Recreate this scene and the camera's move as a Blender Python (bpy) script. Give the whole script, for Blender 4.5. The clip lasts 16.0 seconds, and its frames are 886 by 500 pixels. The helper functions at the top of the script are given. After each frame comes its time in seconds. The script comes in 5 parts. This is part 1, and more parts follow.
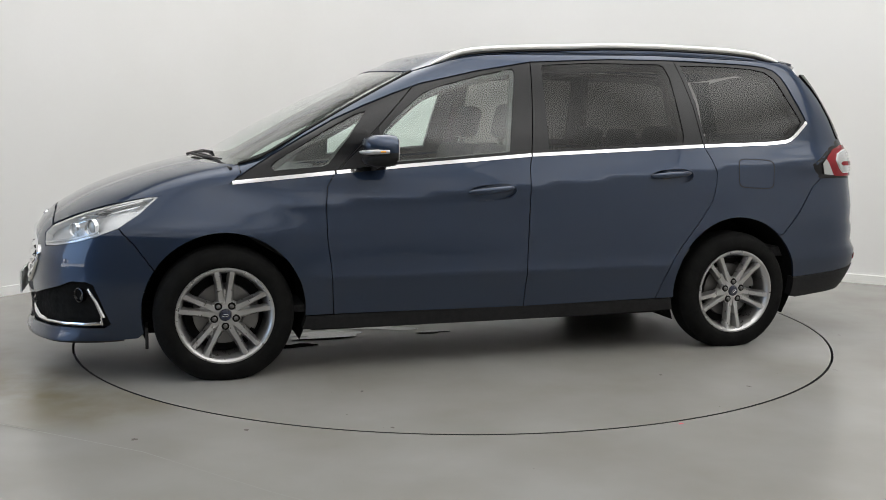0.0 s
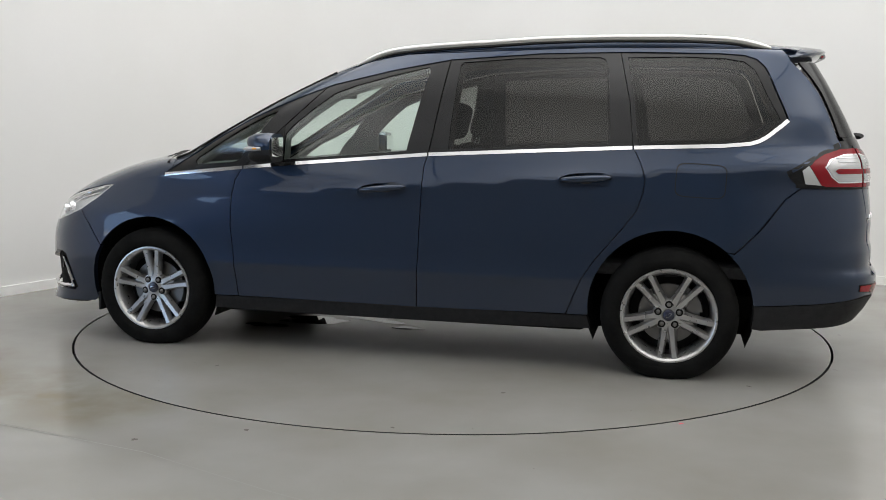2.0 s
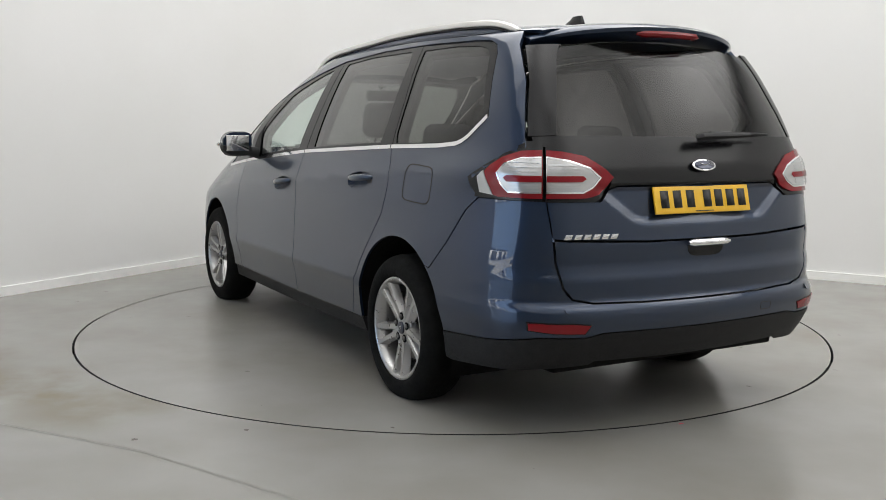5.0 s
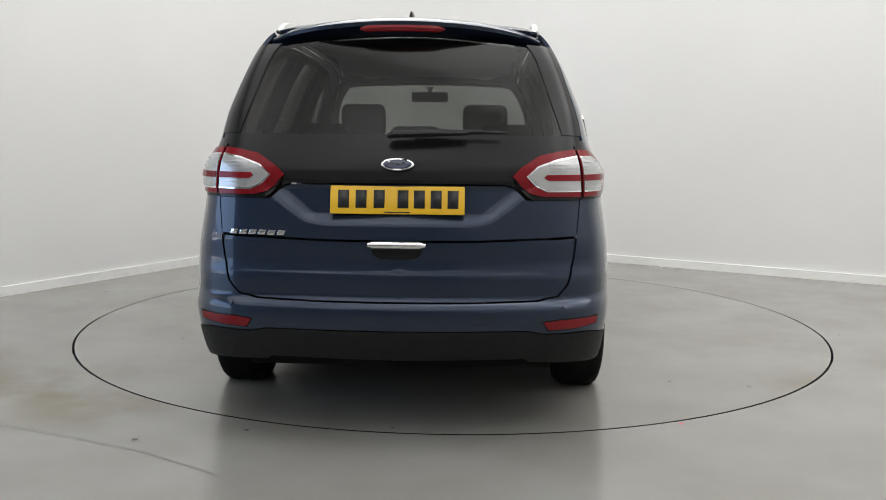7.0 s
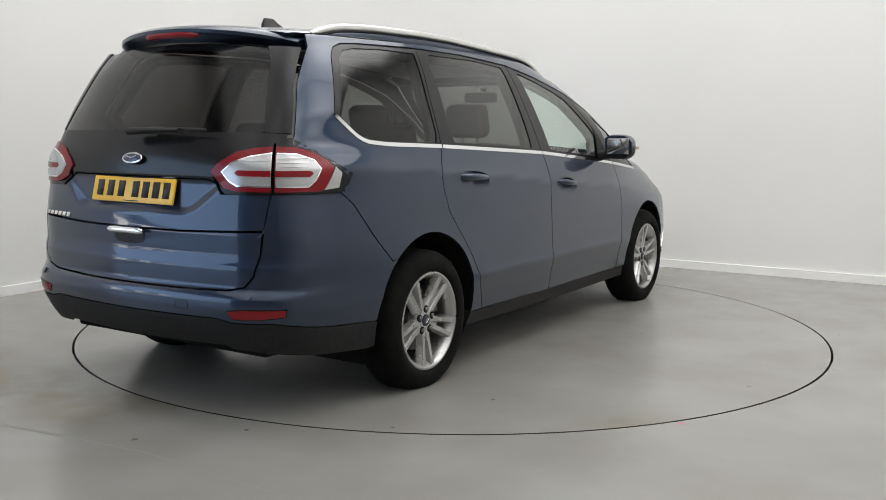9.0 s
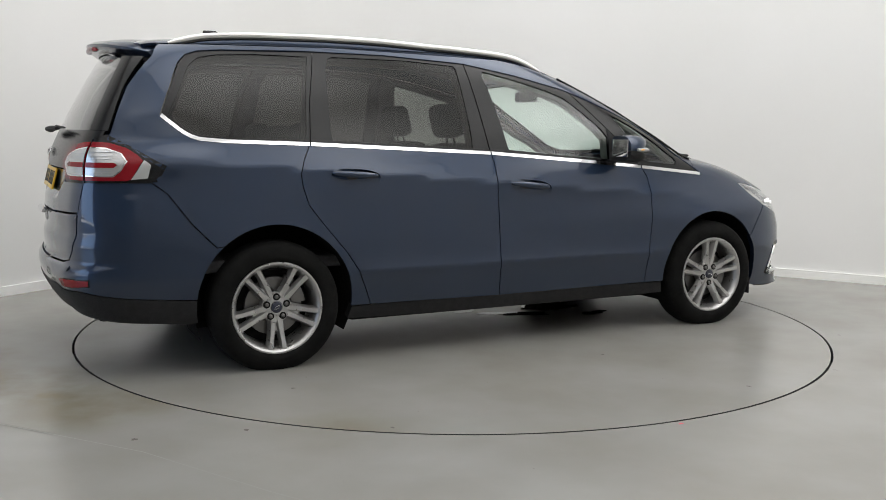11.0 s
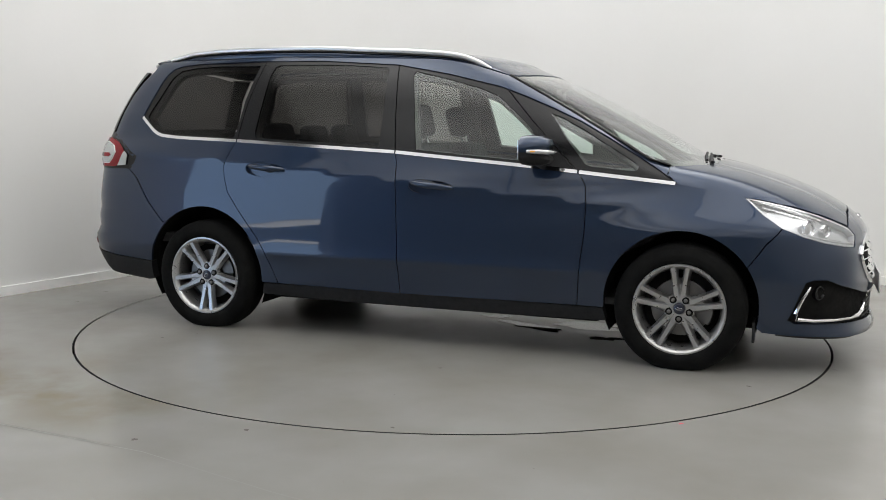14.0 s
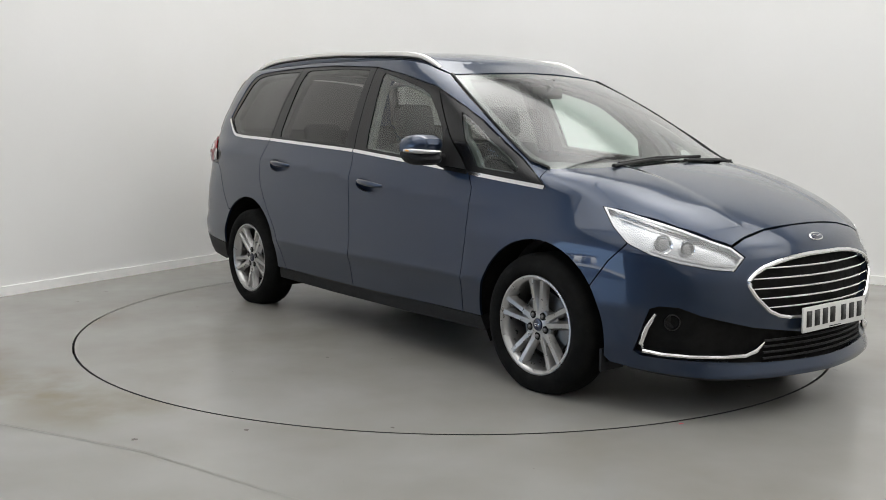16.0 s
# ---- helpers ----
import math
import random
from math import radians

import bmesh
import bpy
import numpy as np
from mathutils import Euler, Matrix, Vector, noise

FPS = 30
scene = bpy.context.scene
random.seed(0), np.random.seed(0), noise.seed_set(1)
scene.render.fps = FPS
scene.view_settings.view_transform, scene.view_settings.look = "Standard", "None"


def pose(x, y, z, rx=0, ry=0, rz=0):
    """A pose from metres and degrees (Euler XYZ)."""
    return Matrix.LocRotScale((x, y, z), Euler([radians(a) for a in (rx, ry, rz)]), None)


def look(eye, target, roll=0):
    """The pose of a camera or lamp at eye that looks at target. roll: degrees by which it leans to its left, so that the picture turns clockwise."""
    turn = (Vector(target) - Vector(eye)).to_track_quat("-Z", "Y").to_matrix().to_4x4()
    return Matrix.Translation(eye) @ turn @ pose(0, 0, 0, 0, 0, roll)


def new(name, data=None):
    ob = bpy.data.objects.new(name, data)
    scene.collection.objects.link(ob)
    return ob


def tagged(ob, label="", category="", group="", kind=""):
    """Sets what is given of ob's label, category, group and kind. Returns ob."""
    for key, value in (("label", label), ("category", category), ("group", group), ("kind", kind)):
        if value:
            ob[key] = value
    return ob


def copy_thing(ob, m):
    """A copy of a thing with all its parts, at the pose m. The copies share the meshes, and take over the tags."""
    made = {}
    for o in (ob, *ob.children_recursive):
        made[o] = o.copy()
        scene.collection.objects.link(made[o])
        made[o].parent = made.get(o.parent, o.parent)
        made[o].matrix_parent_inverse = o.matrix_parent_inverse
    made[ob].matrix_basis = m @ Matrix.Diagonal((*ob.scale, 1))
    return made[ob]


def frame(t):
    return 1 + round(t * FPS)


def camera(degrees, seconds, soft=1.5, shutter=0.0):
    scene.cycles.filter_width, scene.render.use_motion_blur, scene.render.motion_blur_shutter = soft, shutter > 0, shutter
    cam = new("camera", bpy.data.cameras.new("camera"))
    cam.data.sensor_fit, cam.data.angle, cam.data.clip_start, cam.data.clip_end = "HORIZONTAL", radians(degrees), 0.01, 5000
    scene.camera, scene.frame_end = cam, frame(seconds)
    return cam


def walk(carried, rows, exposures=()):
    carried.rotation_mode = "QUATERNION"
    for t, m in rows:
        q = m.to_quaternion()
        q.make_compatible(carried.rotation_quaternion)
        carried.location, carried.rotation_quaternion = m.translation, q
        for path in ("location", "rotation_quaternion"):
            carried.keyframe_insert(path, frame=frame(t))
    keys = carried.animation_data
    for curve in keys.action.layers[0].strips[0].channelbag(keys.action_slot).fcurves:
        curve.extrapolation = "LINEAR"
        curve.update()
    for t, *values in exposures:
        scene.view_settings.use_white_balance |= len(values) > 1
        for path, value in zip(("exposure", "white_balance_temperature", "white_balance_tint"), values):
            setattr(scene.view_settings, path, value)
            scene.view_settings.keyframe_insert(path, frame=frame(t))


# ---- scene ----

# ---- camera ----
EYE = (0.0, -6.0006, 1.2372)
cam = camera(49.89, 16.0, soft=0.9)
AIM = look(EYE, (EYE[0] - 0.00973, EYE[1] + 0.99172, EYE[2] - 0.12812), roll=0.52)
walk(cam, [(0.0, AIM), (16.0, AIM)])

# the spinning table: degrees per second, heading at the start, and where the car stands on it
SPIN, HEADING = 15.517, 197.693
CAR_X, CAR_Y = 0.0675, 0.1761
TABLE_R = 2.258

# ---- light ----
scene.view_settings.exposure = 0.0
world = bpy.data.worlds.new("world")
scene.world = world
world.use_nodes = True
world.node_tree.nodes["Background"].inputs[0].default_value = (0.50, 0.70, 1.0, 1)
world.node_tree.nodes["Background"].inputs[1].default_value = 2.8


# daylight in the yard; it falls away from the loading door, so that no beam enters the room
SUN_WAY = Vector((-0.864, 0.504, -0.85))
sun = bpy.data.lights.new("sun", "SUN")
sun.energy, sun.angle, sun.color = 26.0, radians(0.5), (1.0, 0.95, 0.87)
new("sun", sun).matrix_basis = look((0, 0, 30), Vector((0, 0, 30)) + SUN_WAY)

# luminous ceiling: square panels over the front of the room, and two rear rows added to brighten the car's flank; panel
# size, the glow of each row from the far wall on, the share of each column, and how much is left at a panel's edge
PANEL, GLOW, GLOW_EDGE = 3.0, (4.5, 3.5, 1.5, 1.3, 1.3), 0.45
SHARE = (1.0, 1.0, 0.85, 0.6)


# ---- materials ----
def material(name, color, rough=0.5, metal=0.0, **more):
    m = bpy.data.materials.new(name)
    m.use_nodes = True
    b = m.node_tree.nodes["Principled BSDF"]
    b.inputs["Base Color"].default_value = (*color, 1)
    b.inputs["Roughness"].default_value = rough
    b.inputs["Metallic"].default_value = metal
    for key, value in more.items():
        b.inputs[key.replace("_", " ")].default_value = value
    return m


def node(m, kind, **values):
    n = m.node_tree.nodes.new(kind)
    for key, value in values.items():
        n.inputs[key.replace("_", " ")].default_value = value
    return n


def mottle(m, c1, c2, scale=3.0, detail=6.0, lo=0.35, hi=0.65, rough=None, bump=0.0, bump_scale=60.0):
    """Two-scale variation of colour, gloss and relief."""
    links, b = m.node_tree.links, m.node_tree.nodes["Principled BSDF"]
    co = m.node_tree.nodes.new("ShaderNodeTexCoord")
    big = node(m, "ShaderNodeTexNoise", Scale=scale, Detail=detail)
    ramp = m.node_tree.nodes.new("ShaderNodeValToRGB")
    ramp.color_ramp.elements[0].position, ramp.color_ramp.elements[0].color = lo, (*c1, 1)
    ramp.color_ramp.elements[1].position, ramp.color_ramp.elements[1].color = hi, (*c2, 1)
    links.new(co.outputs["Object"], big.inputs["Vector"])
    links.new(big.outputs["Fac"], ramp.inputs["Fac"])
    links.new(ramp.outputs["Color"], b.inputs["Base Color"])
    if rough:
        mr = node(m, "ShaderNodeMapRange", From_Min=0.3, From_Max=0.7, To_Min=rough[0], To_Max=rough[1])
        n2 = node(m, "ShaderNodeTexNoise", Scale=scale * 5.3, Detail=5.0)
        links.new(co.outputs["Object"], n2.inputs["Vector"])
        links.new(n2.outputs["Fac"], mr.inputs["Value"])
        links.new(mr.outputs["Result"], b.inputs["Roughness"])
    if bump:
        n3 = node(m, "ShaderNodeTexNoise", Scale=bump_scale, Detail=4.0)
        bp = node(m, "ShaderNodeBump", Strength=bump, Distance=0.004)
        links.new(co.outputs["Object"], n3.inputs["Vector"])
        links.new(n3.outputs["Fac"], bp.inputs["Height"])
        links.new(bp.outputs["Normal"], b.inputs["Normal"])
    return m


PAINT = material("blue_paint", (0.0132, 0.027, 0.058), 0.36, 0.78, Coat_Weight=1.0, Coat_Roughness=0.02, Coat_IOR=1.48)
links, b = PAINT.node_tree.links, PAINT.node_tree.nodes["Principled BSDF"]
co = PAINT.node_tree.nodes.new("ShaderNodeTexCoord")
flake = node(PAINT, "ShaderNodeTexNoise", Scale=900.0, Detail=2.0)
dust = node(PAINT, "ShaderNodeTexNoise", Scale=5.0, Detail=6.0)
tone = node(PAINT, "ShaderNodeMapRange", From_Min=0.35, From_Max=0.65, To_Min=0.34, To_Max=0.46)
film = node(PAINT, "ShaderNodeMapRange", From_Min=0.35, From_Max=0.7, To_Min=0.012, To_Max=0.05)
links.new(co.outputs["Object"], flake.inputs["Vector"])
links.new(co.outputs["Object"], dust.inputs["Vector"])
links.new(flake.outputs["Fac"], tone.inputs["Value"])
links.new(tone.outputs[0], b.inputs["Roughness"])
links.new(dust.outputs["Fac"], film.inputs["Value"])
links.new(film.outputs[0], b.inputs["Coat Roughness"])
BLACK = material("black_plastic", (0.01, 0.01, 0.011), 0.55, Specular_IOR_Level=0.3)
mottle(BLACK, (0.007, 0.007, 0.008), (0.012, 0.012, 0.013), 30, rough=(0.5, 0.68), bump=0.15, bump_scale=900)
GLOSS = material("gloss_black", (0.006, 0.006, 0.007), 0.24, Specular_IOR_Level=0.35)
UNDER = material("under_black", (0.008, 0.008, 0.008), 0.8, Specular_IOR_Level=0.12)
mottle(UNDER, (0.005, 0.005, 0.005), (0.010, 0.0095, 0.009), 9, rough=(0.7, 0.9))
CHROME = material("chrome", (0.86, 0.86, 0.87), 0.09, 1.0)
SATIN = material("satin_aluminium", (0.78, 0.77, 0.75), 0.28, 1.0)
ALLOY = material("alloy_silver", (0.60, 0.60, 0.61), 0.30, 0.85, Coat_Weight=0.4)
mottle(ALLOY, (0.40, 0.395, 0.39), (0.45, 0.445, 0.44), 9, rough=(0.26, 0.36))
TYRE = material("tyre_rubber", (0.010, 0.010, 0.010), 0.8, Specular_IOR_Level=0.12)
mottle(TYRE, (0.004, 0.004, 0.004), (0.008, 0.008, 0.0075), 12, rough=(0.8, 0.95), bump=0.2, bump_scale=300)
RED = material("red_lens", (0.20, 0.005, 0.010), 0.22, Coat_Weight=0.1, Specular_IOR_Level=0.3)
CLEAR = material("clear_lens_reflector", (0.50, 0.50, 0.50), 0.20, 0.45, Coat_Weight=0.6)
LAMP = material("lamp_reflector", (0.62, 0.63, 0.64), 0.24, 0.6)
CLOTH = material("seat_cloth", (0.03, 0.03, 0.032), 0.9)
mottle(CLOTH, (0.024, 0.024, 0.026), (0.045, 0.045, 0.048), 40, rough=(0.85, 0.95), bump=0.3, bump_scale=700)
PILLAR = material("grey_pillar_trim", (0.12, 0.12, 0.118), 0.85)
mottle(PILLAR, (0.10, 0.10, 0.098), (0.14, 0.14, 0.136), 20, bump=0.2, bump_scale=500)
CAP = material("dark_cap", (0.006, 0.009, 0.028), 0.3, Coat_Weight=0.6)
TRIM = material("pale_headliner", (0.42, 0.42, 0.41), 0.9)
mottle(TRIM, (0.38, 0.38, 0.37), (0.46, 0.46, 0.45), 20, bump=0.2, bump_scale=500)
YELLOW = material("yellow_plate", (0.80, 0.47, 0.015), 0.35, Coat_Weight=0.3)
WHITE = material("white_plate", (0.72, 0.72, 0.70), 0.35, Coat_Weight=0.3)
INK = material("black_ink", (0.012, 0.012, 0.012), 0.5)
BADGE = material("badge_blue", (0.008, 0.016, 0.06), 0.2, 0.3, Coat_Weight=1.0)
STEEL = material("brake_steel", (0.19, 0.185, 0.18), 0.5, 1.0)
ORANGE = material("amber_lens", (0.70, 0.30, 0.03), 0.15, Coat_Weight=1.0)


def glass(name, tint, clear, haze=0.03):
    """Thin pane: tinted see-through, with the gloss of its two faces, which grows at grazing angles."""
    m = bpy.data.materials.new(name)
    m.use_nodes = True
    t, links = m.node_tree, m.node_tree.links
    out = t.nodes["Material Output"]
    t.nodes.remove(t.nodes["Principled BSDF"])
    tr = node(m, "ShaderNodeBsdfTransparent", Color=(*tint, 1))
    gl = node(m, "ShaderNodeBsdfGlossy", Color=(1, 1, 1, 1), Roughness=haze)
    lw = node(m, "ShaderNodeLayerWeight", Blend=0.5)
    pw = node(m, "ShaderNodeMath")
    pw.operation = "POWER"
    pw.inputs[1].default_value = 5.0
    fr = node(m, "ShaderNodeMath")
    fr.operation = "MULTIPLY_ADD"
    fr.inputs[1].default_value, fr.inputs[2].default_value = 1.0 - clear, clear
    twice = node(m, "ShaderNodeMath")
    twice.operation = "MULTIPLY"
    twice.inputs[1].default_value = 2.0
    more = node(m, "ShaderNodeMath")
    more.inputs[1].default_value = 1.0
    both = node(m, "ShaderNodeMath")
    both.operation = "DIVIDE"
    links.new(fr.outputs[0], twice.inputs[0])
    links.new(fr.outputs[0], more.inputs[0])
    links.new(twice.outputs[0], both.inputs[0])
    links.new(more.outputs[0], both.inputs[1])
    links.new(lw.outputs["Facing"], pw.inputs[0])
    links.new(pw.outputs[0], fr.inputs[0])
    mix = t.nodes.new("ShaderNodeMixShader")
    links.new(both.outputs[0], mix.inputs[0])
    links.new(tr.outputs[0], mix.inputs[1])
    links.new(gl.outputs[0], mix.inputs[2])
    links.new(mix.outputs[0], out.inputs[0])
    return m


GLASS = glass("clear_green_glass", (0.83, 0.92, 0.875), 0.033, 0.12)
PRIVACY = glass("dark_privacy_glass", (0.18, 0.175, 0.17), 0.014, 0.12)
LENS = glass("lamp_cover", (0.95, 0.955, 0.96), 0.03, 0.03)

FLOOR = material("painted_concrete", (0.25, 0.245, 0.225), 0.33)
mottle(FLOOR, (0.222, 0.214, 0.190), (0.264, 0.259, 0.242), 1.3, 9, rough=(0.20, 0.27))


def stain(m, places, tint, amount):
    """Brownish stains of uneven outline at given places on the floor."""
    t, links, b = m.node_tree, m.node_tree.links, m.node_tree.nodes["Principled BSDF"]
    co = t.nodes.new("ShaderNodeTexCoord")
    wob = node(m, "ShaderNodeTexNoise", Scale=2.2, Detail=5.0)
    links.new(co.outputs["Object"], wob.inputs["Vector"])
    total = None
    for x, y, r in places:
        far = t.nodes.new("ShaderNodeVectorMath")
        far.operation = "DISTANCE"
        far.inputs[1].default_value = (x, y, 0)
        links.new(co.outputs["Object"], far.inputs[0])
        mr = node(m, "ShaderNodeMapRange", From_Min=r, From_Max=r * 0.3, To_Min=0.0, To_Max=amount)
        mr.interpolation_type = "SMOOTHSTEP"
        links.new(far.outputs["Value"], mr.inputs["Value"])
        if total is None:
            total = mr.outputs[0]
        else:
            add = node(m, "ShaderNodeMath")
            links.new(total, add.inputs[0])
            links.new(mr.outputs[0], add.inputs[1])
            total = add.outputs[0]
    cut = node(m, "ShaderNodeMapRange", From_Min=0.30, From_Max=0.52)
    links.new(wob.outputs["Fac"], cut.inputs["Value"])
    mul = node(m, "ShaderNodeMath")
    mul.operation = "MULTIPLY"
    links.new(total, mul.inputs[0])
    links.new(cut.outputs[0], mul.inputs[1])
    mix = t.nodes.new("ShaderNodeMix")
    mix.data_type = "RGBA"
    src = b.inputs["Base Color"].links[0].from_socket
    links.new(mul.outputs[0], mix.inputs["Factor"])
    links.new(src, mix.inputs["A"])
    mix.inputs["B"].default_value = (*tint, 1)
    links.new(mix.outputs["Result"], b.inputs["Base Color"])


stain(FLOOR, [(-1.6, -1.9, 0.5), (-2.1, -1.6, 0.5), (-2.7, -1.2, 0.6)], (0.165, 0.145, 0.098), 0.75)
DARKWALL = material("grey_far_wall", (0.16, 0.155, 0.15), 0.8)
mottle(DARKWALL, (0.36, 0.355, 0.35), (0.43, 0.425, 0.42), 0.8)
WALL = material("white_wall_paint", (0.75, 0.75, 0.74), 0.75)
mottle(WALL, (0.735, 0.733, 0.72), (0.765, 0.763, 0.757), 0.7, 7, bump=0.04, bump_scale=120)
SKIRT = material("white_skirting", (0.78, 0.78, 0.77), 0.5)
mottle(SKIRT, (0.82, 0.82, 0.80), (0.88, 0.88, 0.87), 4, 7)
CEIL = material("grey_ceiling", (0.2, 0.2, 0.2), 0.85)
mottle(CEIL, (0.24, 0.24, 0.237), (0.29, 0.29, 0.287), 1.2)
JOINT_DIRT = material("joint_dirt", (0.17, 0.165, 0.15), 0.7)
GAP = material("dark_gap", (0.004, 0.004, 0.004), 0.8)


# ---- mesh helpers ----
def mesh_object(name, verts, faces, mat, parent=None, label="", normals=None, smooth=True):
    me = bpy.data.meshes.new(name)
    me.from_pydata([tuple(v) for v in verts], [], [tuple(f) for f in faces])
    me.materials.append(mat)
    if smooth:
        me.shade_smooth()
    if normals is not None:
        me.normals_split_custom_set([tuple(v) for f in normals for v in f])
    ob = new(name, me)
    ob.parent = parent
    return tagged(ob, label)


def part(name, bm, mat, parent=None, label="", smooth=True):
    """Links a bmesh as one mesh object."""
    me = bpy.data.meshes.new(name)
    bm.to_mesh(me)
    bm.free()
    me.materials.append(mat)
    if smooth:
        me.set_sharp_from_angle(angle=radians(38))
    ob = new(name, me)
    ob.parent = parent
    return tagged(ob, label)


def box(bm, lo, hi, bevel=0.0, m=None):
    c, s = (Vector(lo) + Vector(hi)) / 2, Vector(hi) - Vector(lo)
    r = bmesh.ops.create_cube(bm, size=1, matrix=(m or Matrix()) @ Matrix.LocRotScale(c, None, s))
    if bevel:
        es = list({e for v in r["verts"] for e in v.link_edges})
        bmesh.ops.bevel(bm, geom=es, offset=bevel, segments=2, affect="EDGES", profile=0.6)
    for f in bm.faces:
        f.smooth = True
    return bm


def tube(bm, pts, radius, seg=8, flat=1.0, up=(0, 0, 1)):
    """A swept bar along points; radius may be one number or one for each point."""
    pts = [Vector([float(c) for c in p]) for p in pts]
    rings = []
    for i, p in enumerate(pts):
        d = (pts[min(i + 1, len(pts) - 1)] - pts[max(i - 1, 0)]).normalized()
        a = d.cross(Vector(up))
        a = a.normalized() if a.length > 1e-6 else Vector((1, 0, 0))
        b = a.cross(d).normalized()
        r = float(radius[i] if isinstance(radius, (list, tuple)) else radius)
        rings.append([bm.verts.new(p + r * (math.cos(k * 2 * math.pi / seg) * a + flat * math.sin(k * 2 * math.pi / seg) * b)) for k in range(seg)])
    for r0, r1 in zip(rings, rings[1:]):
        for k in range(seg):
            bm.faces.new((r0[k], r0[(k + 1) % seg], r1[(k + 1) % seg], r1[k])).smooth = True
    bm.faces.new(rings[0][::-1])
    bm.faces.new(rings[-1])
    return bm


def lathe(bm, prof, seg=64, m=None):
    """Spins (radius, depth) pairs round the y axis."""
    m = m or Matrix()
    rings = [[bm.verts.new(m @ Vector((r * math.cos(a), d, r * math.sin(a)))) for a in (2 * math.pi * k / seg for k in range(seg))] for r, d in prof]
    for r0, r1 in zip(rings, rings[1:]):
        for k in range(seg):
            bm.faces.new((r0[k], r0[(k + 1) % seg], r1[(k + 1) % seg], r1[k])).smooth = True
    return bm


# ---- the room: two white walls meet in a rounded corner ----
CORNER = Vector((-1.15, 4.37))
ALONG_R, ALONG_L = Vector((0.8639, -0.5037)), Vector((-0.4970, -0.8677))
LEN_R, LEN_L, HIGH, COVE = 12.5, 18.0, 4.6, 1.6


def room_outline(inset=0.0):
    """Corner points of the room, with the far corner rounded."""
    def at(a, b):
        return CORNER + ALONG_R * a + ALONG_L * b
    pts = [at(inset + COVE - COVE * math.sin(f), inset + COVE - COVE * math.cos(f)) for f in (k / 12 * math.pi / 2 for k in range(13))]
    return at(LEN_R - inset, inset), pts, at(inset, LEN_L - inset), at(LEN_R - inset, LEN_L - inset)


def wall_strip(name, line, z0, z1, thick, mat, label="", category="wall"):
    """A wall or skirting along a line of plan points, thickness to the room's outside."""
    bm = bmesh.new()
    mid = CORNER + ALONG_R * 6 + ALONG_L * 6
    n = len(line)
    outs = []
    for i, p in enumerate(line):
        d = (line[min(i + 1, n - 1)] - line[max(i - 1, 0)]).normalized()
        o = Vector((d.y, -d.x))
        if o.dot(p - mid) < 0:
            o = -o
        outs.append(o * thick)
    rows = [[bm.verts.new((*q, z)) for q, z in ((p, z0), (p, z1), (p + o, z1), (p + o, z0))] for p, o in zip(line, outs)]
    for a, b in zip(rows, rows[1:]):
        for k in range(4):
            bm.faces.new((a[k], a[(k + 1) % 4], b[(k + 1) % 4], b[k]))
    bm.faces.new(rows[0])
    bm.faces.new(rows[-1][::-1])
    bmesh.ops.recalc_face_normals(bm, faces=bm.faces)
    for f in bm.faces:
        f.smooth = True
    return tagged(part(name, bm, mat), label, category, kind="structure")


FAR_R, COVE_PTS, NEAR_L, NEAR_R = room_outline()
wall_strip("wall_north", [FAR_R] + COVE_PTS + [COVE_PTS[-1] + ALONG_L * 5.6], 0, HIGH, 0.2, WALL, "smooth white painted studio wall with a rounded corner")
DOOR_A, DOOR_B, DOOR_H = 7.35, 13.8, 3.0
LEFT = COVE_PTS[-1] - ALONG_L * COVE
wall_strip("wall_west", [LEFT + ALONG_L * (COVE + 5.6), LEFT + ALONG_L * DOOR_A], 0, HIGH, 0.2, WALL, "smooth white painted studio wall")
wall_strip("wall_west_rear", [LEFT + ALONG_L * DOOR_B, NEAR_L], 0, HIGH, 0.2, DARKWALL, "plain grey wall beside the loading door")
wall_strip("wall_west_lintel", [LEFT + ALONG_L * DOOR_A, LEFT + ALONG_L * DOOR_B], DOOR_H, HIGH, 0.2, DARKWALL, "grey wall above the open loading door")
wall_strip("wall_south", [NEAR_L, NEAR_R], 0, HIGH, 0.2, DARKWALL, "plain grey wall behind the camera")
wall_strip("wall_east", [NEAR_R, FAR_R], 0, HIGH, 0.2, WALL, "plain white side wall")


def inward(line, d):
    mid = CORNER + ALONG_R * 6 + ALONG_L * 6
    res = []
    for i, p in enumerate(line):
        t = (line[min(i + 1, len(line) - 1)] - line[max(i - 1, 0)]).normalized()
        o = Vector((t.y, -t.x))
        res.append(p - o * d if o.dot(p - mid) > 0 else p + o * d)
    return res


def skirting():
    line = inward([FAR_R] + COVE_PTS + [COVE_PTS[-1] + ALONG_L * 5.6], 0.020)
    wall_strip("baseboard", line, 0.0, 0.070, 0.0195, SKIRT, "low white painted skirting board along the wall", "baseboard")


skirting()

bm = bmesh.new()
a, b = CORNER - ALONG_R * 0.2 - ALONG_L * 0.2, CORNER + ALONG_R * (LEN_R + 0.2) - ALONG_L * 0.2
c, d = CORNER + ALONG_R * (LEN_R + 0.2) + ALONG_L * (LEN_L + 0.2), CORNER - ALONG_R * 0.2 + ALONG_L * (LEN_L + 0.2)
lo = [bm.verts.new((*q, HIGH)) for q in (a, b, c, d)]
hi = [bm.verts.new((*q, HIGH + 0.2)) for q in (a, b, c, d)]
bm.faces.new(lo)
bm.faces.new(hi[::-1])
for k in range(4):
    bm.faces.new((lo[k], lo[(k + 1) % 4], hi[(k + 1) % 4], hi[k]))
